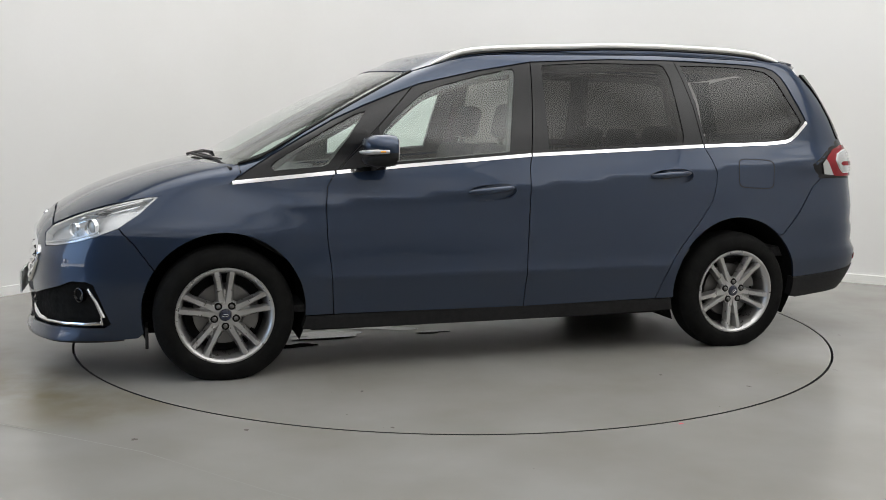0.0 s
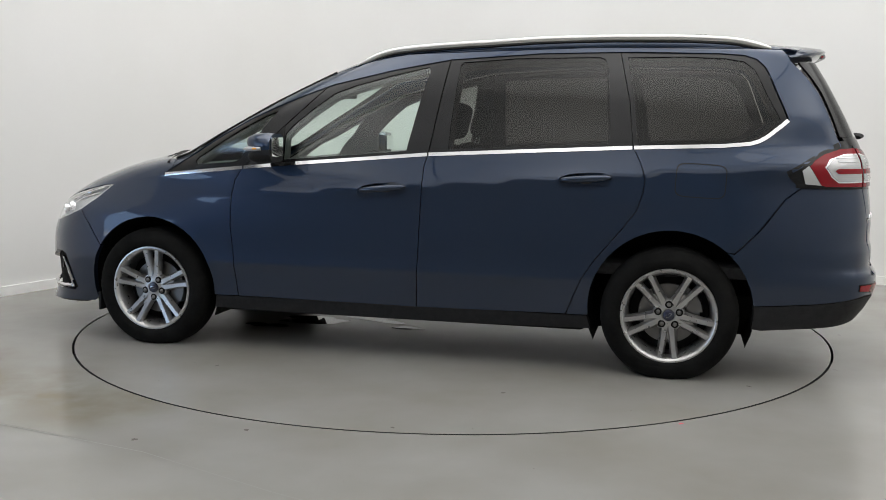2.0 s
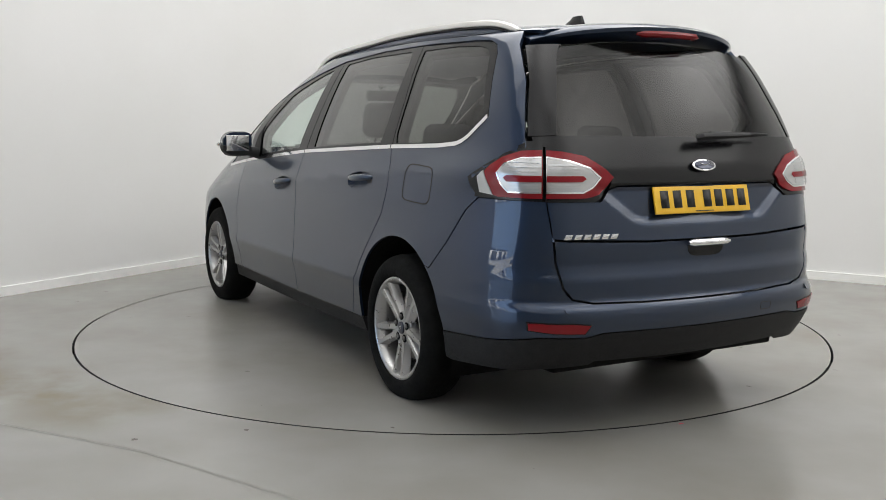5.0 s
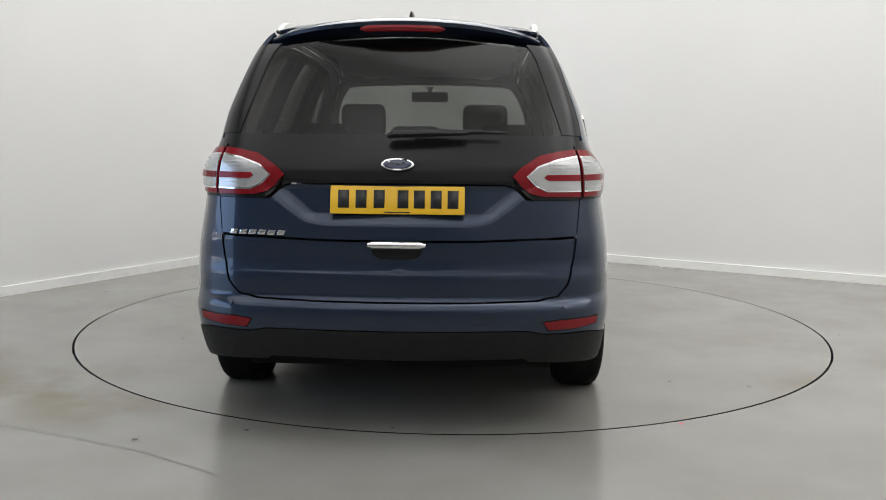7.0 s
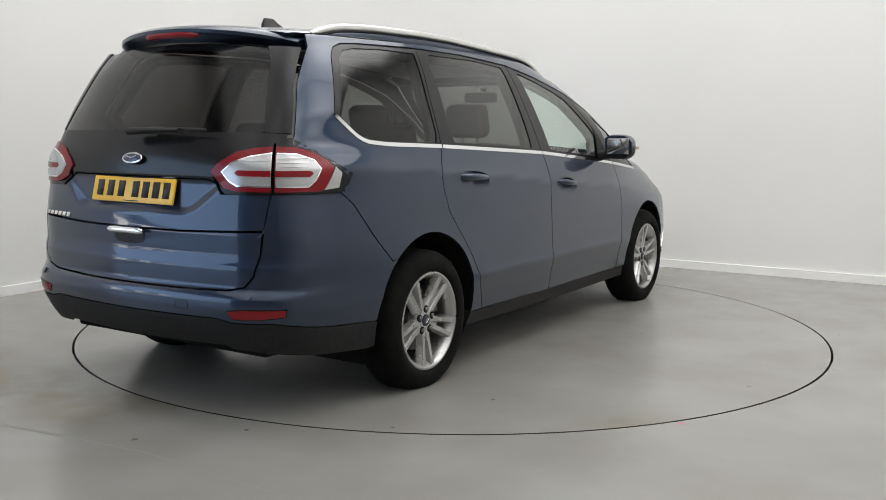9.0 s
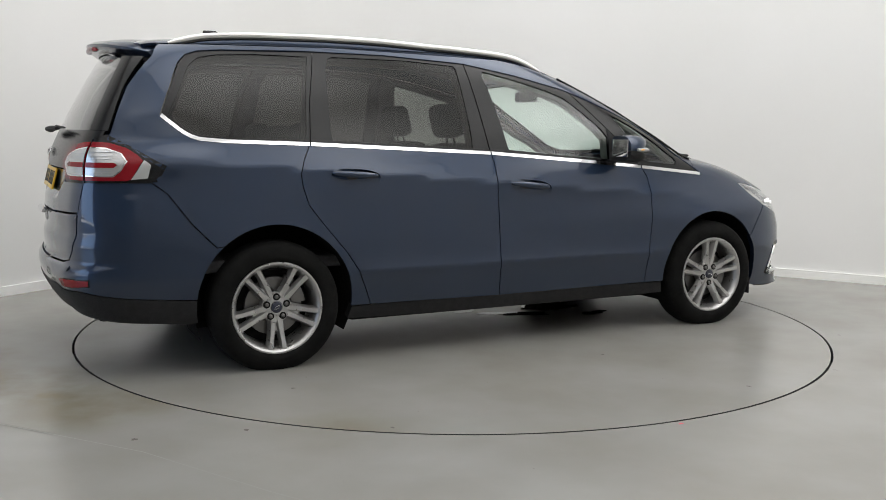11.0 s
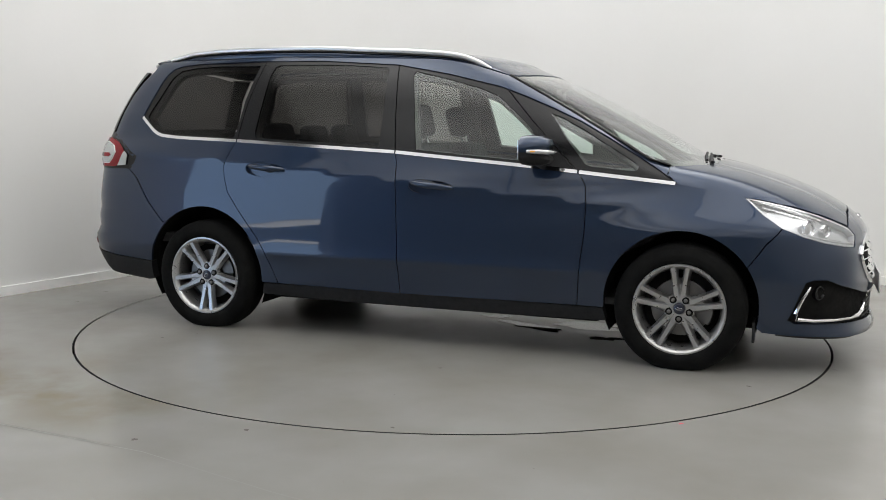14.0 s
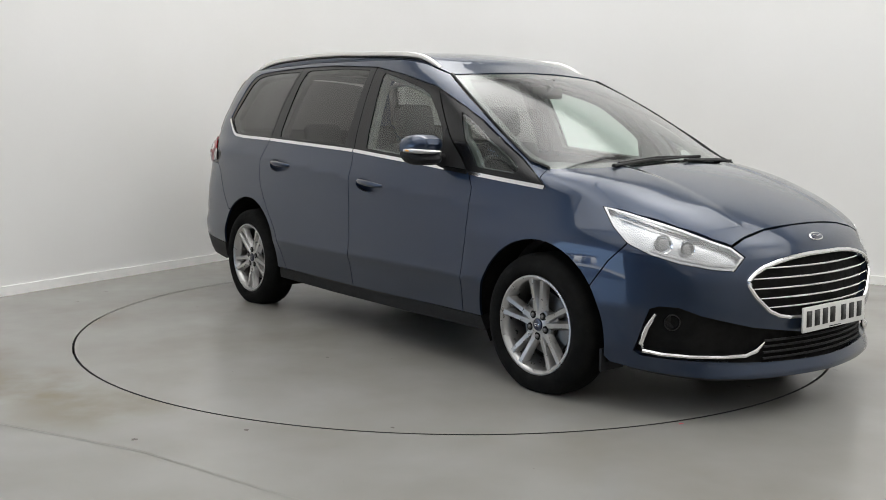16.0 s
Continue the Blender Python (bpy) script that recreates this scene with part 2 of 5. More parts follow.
bmesh.ops.recalc_face_normals(bm, faces=bm.faces)
tagged(part("ceiling", bm, CEIL), "plain dark grey ceiling with luminous panels", "ceiling", kind="structure")

# floor with a round hole in which the table turns
SEG = 160
bm = bmesh.new()
RING = [TABLE_R + 0.013, TABLE_R + 0.5, 4.0, 40.0]
rings = []
for r in RING:
    rings.append([bm.verts.new((r * math.cos(2 * math.pi * k / SEG), r * math.sin(2 * math.pi * k / SEG), 0)) for k in range(SEG)])
for r0, r1 in zip(rings, rings[1:]):
    for k in range(SEG):
        bm.faces.new((r0[k], r1[k], r1[(k + 1) % SEG], r0[(k + 1) % SEG]))
edge = [bm.verts.new((v.co.x, v.co.y, -0.005)) for v in rings[0]]
for k in range(SEG):
    bm.faces.new((edge[k], rings[0][k], rings[0][(k + 1) % SEG], edge[(k + 1) % SEG]))
tagged(part("floor", bm, FLOOR, smooth=False), "grey painted concrete floor, lightly stained and glossy", "floor", kind="structure")

bm = bmesh.new()
lip = [bm.verts.new((RING[0] * math.cos(2 * math.pi * k / SEG), RING[0] * math.sin(2 * math.pi * k / SEG), -0.005)) for k in range(SEG)]
low = [bm.verts.new((v.co.x, v.co.y, -0.08)) for v in lip]
for k in range(SEG):
    bm.faces.new((low[k], lip[k], lip[(k + 1) % SEG], low[(k + 1) % SEG]))
bm.faces.new(low)
tagged(part("table_pit", bm, GAP, smooth=False), "dark gap round the turntable", "gap", kind="structure")
bm = bmesh.new()
JOINT = [(-2.6, -1.78), (-1.87, -2.20), (-1.17, -2.52), (-0.61, -2.90), (0.4, -3.5)]
for (x0, y0), (x1, y1) in zip(JOINT, JOINT[1:]):
    bm.faces.new([bm.verts.new(v) for v in ((x0, y0, 0.001), (x1, y1, 0.001), (x1, y1 + 0.006, 0.001), (x0, y0 + 0.006, 0.001))])
tagged(part("floor_joint", bm, JOINT_DIRT, smooth=False), "faint dark joint in the concrete floor", "joint", kind="structure")

turntable = tagged(new("turntable"), "flush round grey turntable under the car, with wet patches", "turntable")
bm = bmesh.new()
top = [bm.verts.new((TABLE_R * math.cos(2 * math.pi * k / SEG), TABLE_R * math.sin(2 * math.pi * k / SEG), 0)) for k in range(SEG)]
bm.faces.new(top)
part("disc", bm, FLOOR, turntable, smooth=False)
# the disc's side is black, unlike its grey top
bm = bmesh.new()
top = [bm.verts.new((TABLE_R * math.cos(2 * math.pi * k / SEG), TABLE_R * math.sin(2 * math.pi * k / SEG), 0)) for k in range(SEG)]
low = [bm.verts.new((v.co.x, v.co.y, -0.04)) for v in top]
for k in range(SEG):
    bm.faces.new((low[k], low[(k + 1) % SEG], top[(k + 1) % SEG], top[k]))
part("edge_band", bm, GAP, turntable, "black side of the turntable's edge", smooth=False)


# ceiling lights
def diffuser(glow):
    """Stretched white fabric before lamps: brightest in its middle."""
    m = bpy.data.materials.new("light_diffuser")
    m.use_nodes = True
    t, links, e = m.node_tree, m.node_tree.links, m.node_tree.nodes["Principled BSDF"]
    co = t.nodes.new("ShaderNodeTexCoord")
    far = t.nodes.new("ShaderNodeVectorMath")
    far.operation = "LENGTH"
    fall = node(m, "ShaderNodeMapRange", From_Min=PANEL * 0.55, From_Max=0.0, To_Min=GLOW_EDGE * glow, To_Max=glow)
    fall.interpolation_type = "SMOOTHSTEP"
    links.new(co.outputs["Object"], far.inputs[0])
    links.new(far.outputs["Value"], fall.inputs["Value"])
    links.new(fall.outputs[0], e.inputs["Emission Strength"])
    e.inputs["Base Color"].default_value = (0.75, 0.75, 0.74, 1)
    e.inputs["Roughness"].default_value = 0.7
    e.inputs["Emission Color"].default_value = (0.995, 0.985, 0.97, 1)
    return m


def ceiling_light(glow):
    ob = tagged(new("ceiling_light"), "square luminous ceiling panel of white fabric, out of view, switched on", "ceiling light", "luminous ceiling")
    h, t = PANEL / 2 - 0.006, 0.014
    bm = bmesh.new()
    for lo, hi in (((-h, -h, -0.07), (-h + t, h, 0)), ((h - t, -h, -0.07), (h, h, 0)), ((-h + t, -h, -0.07), (h - t, -h + t, 0)), ((-h + t, h - t, -0.07), (h - t, h, 0))):
        box(bm, lo, hi)
    part("frame", bm, SKIRT, ob)
    bm = bmesh.new()
    box(bm, (-h + t, -h + t, -0.062), (h - t, h - t, -0.055))
    part("diffuser", bm, diffuser(glow), ob)
    return ob


def ceiling_lights():
    turn = math.degrees(math.atan2(ALONG_R.y, ALONG_R.x))
    for i, glow in enumerate(GLOW):
        for j, share in enumerate(SHARE):
            q = CORNER + ALONG_R * (PANEL * (j + 0.5) + 0.5) + ALONG_L * (PANEL * (i + 0.5) + 0.5)
            ceiling_light(glow * share).matrix_basis = pose(q.x, q.y, HIGH, 0, 0, turn)


ceiling_lights()


# ---- the yard outside the loading door ----
YARD = material("yard_concrete", (0.4, 0.39, 0.37), 0.8)
mottle(YARD, (0.36, 0.355, 0.34), (0.46, 0.45, 0.43), 0.6, 8, bump=0.2, bump_scale=40)
RENDERED = material("white_render", (0.78, 0.78, 0.76), 0.8)
mottle(RENDERED, (0.74, 0.74, 0.72), (0.80, 0.80, 0.78), 1.5, 7)
DARK_BAND = material("dark_band", (0.05, 0.055, 0.06), 0.5)
mottle(DARK_BAND, (0.045, 0.05, 0.055), (0.06, 0.065, 0.07), 3)
OUT = -ALONG_R
YARD_AT = Matrix(((ALONG_L.x, OUT.x, 0, LEFT.x), (ALONG_L.y, OUT.y, 0, LEFT.y), (0, 0, 1, 0), (0, 0, 0, 1)))
bm = bmesh.new()
box(bm, (-12, 0.3, 0.002), (34, 32, 0.012), 0, YARD_AT)
tagged(part("yard", bm, YARD, smooth=False), "sunlit pale concrete yard outside the loading door", "yard", kind="structure")
# unseen row, added so that the car's paint reflects light and dark bands
backdrop = tagged(new("band_row"), "unseen low white row with dark panels, added for the car's reflections", "building")
bm = bmesh.new()
box(bm, (-10, 20, 0.012), (32, 26, 2.3), 0, YARD_AT)
part("wall", bm, RENDERED, backdrop, smooth=False)
bm = bmesh.new()
box(bm, (-10.2, 19.7, 2.3), (32.2, 26.2, 2.5), 0, YARD_AT)
part("roof", bm, DARK_BAND, backdrop, "dark flat roof", smooth=False)
for k in range(9):
    bm = bmesh.new()
    box(bm, (-8.6 + 4.5 * k, 19.92, 0.012), (-6.0 + 4.5 * k, 20.0, 1.95), 0, YARD_AT)
    part("shutter", bm, DARK_BAND, backdrop, "dark panel added for a band in the reflections", smooth=False)


# ---- the car's skin: one smooth solid, from which every panel takes its surface ----
def curve(pairs, soft=0.03):
    """A smoothed line through a few pairs."""
    xs, ys = np.array(pairs, float).T
    grid = np.linspace(xs[0] - 0.6, xs[-1] + 0.6, 3000)
    step = grid[1] - grid[0]
    lo, hi = (ys[1] - ys[0]) / (xs[1] - xs[0]), (ys[-1] - ys[-2]) / (xs[-1] - xs[-2])
    v = np.interp(grid, xs, ys)
    v = np.where(grid < xs[0], ys[0] + lo * (grid - xs[0]), np.where(grid > xs[-1], ys[-1] + hi * (grid - xs[-1]), v))
    n = max(1, int(3 * soft / step))
    w = np.exp(-0.5 * (np.arange(-n, n + 1) * step / soft) ** 2)
    v = np.convolve(np.pad(v, n, mode="edge"), w / w.sum(), "valid")
    return lambda q: np.interp(q, grid, v)


SECTION = curve([(0.1, 0.80), (0.2, 0.868), (0.30, 0.893), (0.42, 0.910), (0.485, 0.922), (0.52, 0.919), (0.7, 0.914), (0.88, 0.905), (0.95, 0.896), (1.0, 0.885),
                 (1.08, 0.862), (1.2, 0.824), (1.3, 0.786), (1.4, 0.745), (1.5, 0.700), (1.6, 0.648), (1.75, 0.57)], 0.016)
TAPER_LOW = curve([(-2.5, 0.90), (-2.2, 0.945), (-2.0, 0.968), (-1.6, 0.992), (-1, 1), (1, 1), (1.4, 0.998), (1.8, 0.975), (2.1, 0.93), (2.4, 0.86)], 0.12)
TAPER_TOP = curve([(-2.5, 0.87), (-2.2, 0.92), (-1.95, 0.957), (-1.6, 0.98), (-1, 1), (0.2, 1), (0.9, 0.975), (1.4, 0.925), (1.73, 0.89), (2.0, 0.845), (2.4, 0.76)], 0.12)
NOSE = curve([(0.05, 2.34), (0.14, 2.39), (0.18, 2.425), (0.21, 2.42), (0.235, 2.395), (0.3, 2.395), (0.45, 2.405), (0.6, 2.395), (0.7, 2.36), (0.76, 2.33), (0.82, 2.265), (0.9, 2.14), (1.0, 1.9)], 0.02)
TAIL = curve([(0.1, -2.1), (0.22, -2.25), (0.30, -2.38), (0.36, -2.425), (0.43, -2.462), (0.50, -2.478), (0.545, -2.474), (0.567, -2.442), (0.62, -2.446), (0.66, -2.447), (0.70, -2.433), (0.79, -2.437), (0.9, -2.425), (1.0, -2.41), (1.09, -2.395), (1.18, -2.355),
              (1.3, -2.295), (1.47, -2.205), (1.6, -2.13), (1.75, -2.03)], 0.009)
HOOD = curve([(1.0, 1.165), (1.4, 1.092), (1.6, 1.060), (1.8, 1.020), (2.0, 0.960), (2.2, 0.875), (2.3, 0.815), (2.45, 0.70)], 0.05)
ROOF = curve([(-2.5, 1.63), (-2.2, 1.665), (-2.0, 1.683), (-1.6, 1.703), (-1, 1.718), (-0.4, 1.716), (0, 1.690), (0.2, 1.669), (0.4, 1.627), (0.588, 1.564), (0.71, 1.509), (0.87, 1.429), (1.03, 1.344),
              (1.18, 1.260), (1.34, 1.166), (1.46, 1.088), (1.8, 0.9)], 0.06)


WAIST = curve([(-2.2, 1.06), (-1.6, 1.045), (-1.334, 1.022), (-0.706, 0.978), (-0.143, 0.928), (0.859, 0.856), (1.3, 0.825)], 0.1)


def smax(a, b, k):
    return 0.5 * (a + b + np.sqrt((a - b) ** 2 + k * k))


def step(q, lo, hi):
    f = np.clip((q - lo) / (hi - lo), 0, 1)
    return f * f * (3 - 2 * f)


def skin(p):
    """Below nought inside the car's body, above it outside."""
    x, y, z = p[:, 0], np.abs(p[:, 1]), p[:, 2]
    up = step(z, 0.70, 0.95)
    side = y - SECTION(z) * (TAPER_LOW(x) * (1 - up) + TAPER_TOP(x) * up)
    tail = step(-x, 1.5, 2.0)
    fade = step(x, -2.05, -1.5) * (1 - step(x, 1.05, 1.5))
    fold = z - WAIST(x)
    side = side - 0.010 * fade * np.exp(-np.sqrt(fold * fold + 2e-5) / 0.045) - 0.008 * step(x, -1.1, -0.9) * (1 - step(x, 0.9, 1.1)) * np.exp(-np.sqrt((z - 0.482) ** 2 + 1e-5) / 0.03)
    side = side - 0.026 * tail * np.exp(-((z - 1.06) / 0.07) ** 2) - 0.016 * tail * step(z, 1.14, 1.32) - 0.028 * step(z, 1.06, 1.2) * step(x, 0.2, 0.8)
    arch = np.exp(-((x - 1.4245) / 0.42) ** 2) + 0.6 * np.exp(-((x + 1.4245) / 0.45) ** 2)
    side = side - 0.016 * arch * step(z, 0.1, 0.3) * (1 - step(z, 0.62, 0.84))
    front = x - (NOSE(z) - 0.34 * y * y - 0.9 * np.maximum(0, y - 0.55) ** 2)
    dent = step(z, 0.855, 0.900) * (1 - step(z, 0.99, 1.03)) * (1 - step(y, 0.28 + (z - 0.87) * 1.3, 0.38 + (z - 0.87) * 1.3))
    rear = (TAIL(z) + 0.13 * y * y + 1.1 * np.maximum(0, y - 0.6) ** 2) + 0.018 * dent - x
    hood = HOOD(x + 0.10 * y * y) - 0.09 * y * y + 0.012 * step(y, 0.36, 0.44) * step(x, 1.2, 1.5)
    pane = ROOF(x + 0.20 * y * y * step(x, -0.4, 0.5)) - 0.07 * y * y - 0.055 * y * y * step(x, 0.0, 0.55) * (1 - step(x, 1.15, 1.45))
    top = z - smax(hood, pane, 0.02)
    g = smax(side, front, 0.13)
    g = smax(g, rear, 0.10)
    return smax(g, top, np.where(x > 1.3, 0.06, 0.06))


def slope(p, h=0.002):
    n = np.stack([skin(p + e) - skin(p - e) for e in np.eye(3) * h], 1)
    return n / np.linalg.norm(n, axis=1)[:, None]


def meet(origin, way, far=3.0):
    """Where rays from inside leave the skin."""
    a, b = np.zeros(len(origin)), np.full(len(origin), far)
    for _ in range(34):
        m = (a + b) / 2
        inside = skin(origin + way * m[:, None]) < 0
        a, b = np.where(inside, m, a), np.where(inside, b, m)
    return origin + way * ((a + b) / 2)[:, None]


AXIS = 1.1


def round_to_space(q):
    """(s, z): s runs along the flank and fans round both ends; gives the point on the skin, left half."""
    s, z = q[:, 0], q[:, 1]
    over = np.maximum(np.abs(s) - AXIS, 0)
    ang = np.pi / 2 - over
    o = np.stack([np.clip(s, -AXIS, AXIS), 0 * s, z], 1)
    w = np.stack([np.sign(s) * np.cos(ang), np.sin(ang), 0 * s], 1)
    return meet(o, w)


def space_to_round(p):
    x, y, z = p[:, 0], p[:, 1], p[:, 2]
    over = np.pi / 2 - np.arctan2(y, np.maximum(np.abs(x) - AXIS, 0))
    return np.stack([np.where(np.abs(x) > AXIS, np.sign(x) * (AXIS + over), x), z], 1)


def top_to_space(q):
    o = np.stack([q[:, 0], q[:, 1], np.full(len(q), 0.5)], 1)
    return meet(o, np.tile([0.0, 0.0, 1.0], (len(q), 1)))


def flank(pairs):
    """Points (x, z) as seen from the side, on the skin."""
    q = np.array(pairs, float)
    o = np.stack([q[:, 0], 0 * q[:, 0], q[:, 1]], 1)
    return meet(o, np.tile([0.0, 1.0, 0.0], (len(q), 1)))


def end(pairs, sign):
    """Points (y, z) as seen from the front (1) or the rear (-1), on the skin."""
    q = np.array(pairs, float)
    o = np.stack([np.full(len(q), sign * 1.0), q[:, 0], q[:, 1]], 1)
    return meet(o, np.tile([float(sign), 0.0, 0.0], (len(q), 1)))


def above(pairs):
    return top_to_space(np.array(pairs, float))


def clip(poly, axis, value, keep):
    res = []
    for i, p in enumerate(poly):
        q = poly[(i + 1) % len(poly)]
        a, b = (p[axis] - value) * keep, (q[axis] - value) * keep
        if a >= 0:
            res.append(p)
        if (a > 0 > b) or (a < 0 < b):
            f = a / (a - b)
            res.append((p[0] + (q[0] - p[0]) * f, p[1] + (q[1] - p[1]) * f))
    return res


def inside(poly, px, py):
    hit = np.zeros(px.shape, bool)
    n = len(poly)
    for i in range(n):
        (x0, y0), (x1, y1) = poly[i], poly[(i + 1) % n]
        if y0 != y1:
            hit ^= ((y0 > py) != (y1 > py)) & (px < (x1 - x0) * (py - y0) / (y1 - y0) + x0)
    return hit


def tidy(f, pts):
    """Drops repeated points and spikes that run out and back."""
    again = True
    while again and len(f) > 2:
        again = False
        for i in range(len(f)):
            a, b, c = f[i - 1], f[i], f[(i + 1) % len(f)]
            if a == b or a == c:
                del f[i]
                again = True
                break
            (ax, ay), (bx, by), (cx, cy) = pts[a], pts[b], pts[c]
            ux, uy, vx, vy = bx - ax, by - ay, cx - bx, cy - by
            if abs(ux * vy - uy * vx) < 1e-9 and ux * vx + uy * vy < 0:
                del f[i]
                again = True
                break
    return f


def fill(poly, step_u, step_v, span=None):
    """A grid cut to an outline: points and faces in the plane."""
    poly = [(float(a), float(b)) for a, b in poly]
    P = np.array(poly)
    lo, hi = P.min(0) - 1e-4, P.max(0) + 1e-4
    if span:
        lo[1], hi[1] = span
    nu, nv = max(1, int(np.ceil((hi[0] - lo[0]) / step_u))), max(1, int(np.ceil((hi[1] - lo[1]) / step_v)))
    us, vs = np.linspace(lo[0], hi[0], nu + 1), np.linspace(lo[1], hi[1], nv + 1)
    du, dv = us[1] - us[0], vs[1] - vs[0]
    edge = np.zeros((nu, nv), bool)
    for i in range(len(P)):
        a, b = P[i], P[(i + 1) % len(P)]
        n = int(max(abs((b - a) / [du, dv])) * 6) + 2
        for f in np.linspace(0, 1, n):
            c = a + (b - a) * f
            edge[min(nu - 1, max(0, int((c[0] - lo[0]) / du))), min(nv - 1, max(0, int((c[1] - lo[1]) / dv)))] = True
    cu, cv = np.meshgrid((us[:-1] + us[1:]) / 2, (vs[:-1] + vs[1:]) / 2, indexing="ij")
    full = inside(poly, cu, cv) & ~edge
    pts, index, faces = [], {}, []

    def key(p):
        k = (round(p[0] * 20000), round(p[1] * 20000))
        if k not in index:
            index[k] = len(pts)
            pts.append(p)
        return index[k]

    for i in range(nu):
        band = None
        for j in range(nv):
            if full[i, j]:
                faces.append([key((us[i], vs[j])), key((us[i + 1], vs[j])), key((us[i + 1], vs[j + 1])), key((us[i], vs[j + 1]))])
            elif edge[i, j]:
                if band is None:
                    band = clip(clip(poly, 0, us[i], 1), 0, us[i + 1], -1)
                c = clip(clip(band, 1, vs[j], 1), 1, vs[j + 1], -1) if len(band) > 2 else []
                f = tidy([key(p) for p in c], pts)
                work = [f]
                while work:
                    f = tidy(work.pop(), pts)
                    twice = next(((a, b) for a in range(len(f)) for b in range(a + 1, len(f)) if f[a] == f[b]), None)
                    if twice:
                        work += [f[twice[0]:twice[1]], f[:twice[0]] + f[twice[1]:]]
                    elif len(f) > 2:
                        area = sum(pts[f[m]][0] * pts[f[(m + 1) % len(f)]][1] - pts[f[(m + 1) % len(f)]][0] * pts[f[m]][1] for m in range(len(f)))
                        if abs(area) > 1e-8:
                            faces.append(f if area > 0 else f[::-1])
    # keep the pieces that hang together with the largest one
    root = list(range(len(pts)))

    def find(i):
        while root[i] != i:
            root[i] = root[root[i]]
            i = root[i]
        return i
    for f in faces:
        for k in f[1:]:
            root[find(k)] = find(f[0])
    size = {}
    for f in faces:
        size[find(f[0])] = size.get(find(f[0]), 0) + 1
    big = max(size.values())
    faces = [f for f in faces if size[find(f[0])] > 0.1 * big]
    used = sorted({k for f in faces for k in f})
    to = {k: i for i, k in enumerate(used)}
    return np.array([pts[k] for k in used]), [[to[k] for k in f] for f in faces]


def fill_round(flat, hole, cell):
    """Fills the outline but for a hole, as two halves that meet on an upright line."""
    cut = float((hole[:, 0].min() + hole[:, 0].max()) / 2)
    outer, ring_ = [tuple(v) for v in flat], [tuple(v) for v in hole]
    allq, allf = [], []
    for keep in (-1, 1):
        half, gap_ = clip(outer, 0, cut, keep), clip(ring_, 0, cut, keep)
        n = len(half)
        best = max((i for i in range(n) if abs(half[i][0] - cut) < 1e-9 and abs(half[(i + 1) % n][0] - cut) < 1e-9), key=lambda i: abs(half[i][1] - half[(i + 1) % n][1]))
        m = len(gap_)
        flat_edge = max((i for i in range(m) if abs(gap_[i][0] - cut) < 1e-9 and abs(gap_[(i + 1) % m][0] - cut) < 1e-9), key=lambda i: abs(gap_[i][1] - gap_[(i + 1) % m][1]))
        way = [gap_[(flat_edge + 1 + k) % m] for k in range(m)]
        up = half[(best + 1) % n][1] > half[best][1]
        if (way[-1][1] > way[0][1]) != up:
            way = way[::-1]
        q, f = fill(half[:best + 1] + way + half[best + 1:], cell, cell, (flat[:, 1].min() - 1e-4, flat[:, 1].max() + 1e-4))
        base = sum(len(v) for v in allq)
        allq.append(q)
        allf += [[k + base for k in g] for g in f]
    q = np.vstack(allq)
    seen, to, keepers = {}, [], []
    for v in q:
        k = (round(v[0] * 20000), round(v[1] * 20000))
        if k not in seen:
            seen[k] = len(keepers)
            keepers.append(v)
        to.append(seen[k])
    return np.array(keepers), [[to[k] for k in f] for f in allf], cut


def dense(line, gap=0.02):
    res = []
    for a, b in zip(line, np.roll(line, -1, 0)):
        n = max(1, int(np.linalg.norm(b - a) / gap))
        res += [a + (b - a) * f / n for f in range(n)]
    return np.array(res)


def shrink(poly, d):
    """Moves an outline inwards by d."""
    P = np.array(poly)
    keep = np.linalg.norm(P - np.roll(P, 1, 0), axis=1) > 1e-5
    P = P[keep]
    area = np.sum(P[:, 0] * np.roll(P[:, 1], -1) - np.roll(P[:, 0], -1) * P[:, 1])
    if area < 0:
        P = P[::-1]
    e0, e1 = P - np.roll(P, 1, 0), np.roll(P, -1, 0) - P
    n0 = np.stack([-e0[:, 1], e0[:, 0]], 1) / np.linalg.norm(e0, axis=1)[:, None]
    n1 = np.stack([-e1[:, 1], e1[:, 0]], 1) / np.linalg.norm(e1, axis=1)[:, None]
    n = n0 + n1
    n = n / np.maximum(0.6, (np.linalg.norm(n, axis=1) ** 2 / 2))[:, None]
    return P + n * d


def on_line(p, lines):
    best = np.full(len(p), 9.0)
    for line in lines:
        for a, b in zip(line, np.roll(line, -1, 0)):
            d = b - a
            t = np.clip(((p - a) @ d) / max(1e-12, d @ d), 0, 1)
            best = np.minimum(best, np.linalg.norm(a + t[:, None] * d - p, axis=1))
    return best < 1e-3


def facing(p, faces, n):
    return sum(float(np.cross(p[f[1]] - p[f[0]], p[f[2]] - p[f[0]]) @ n[f[0]]) for f in faces)


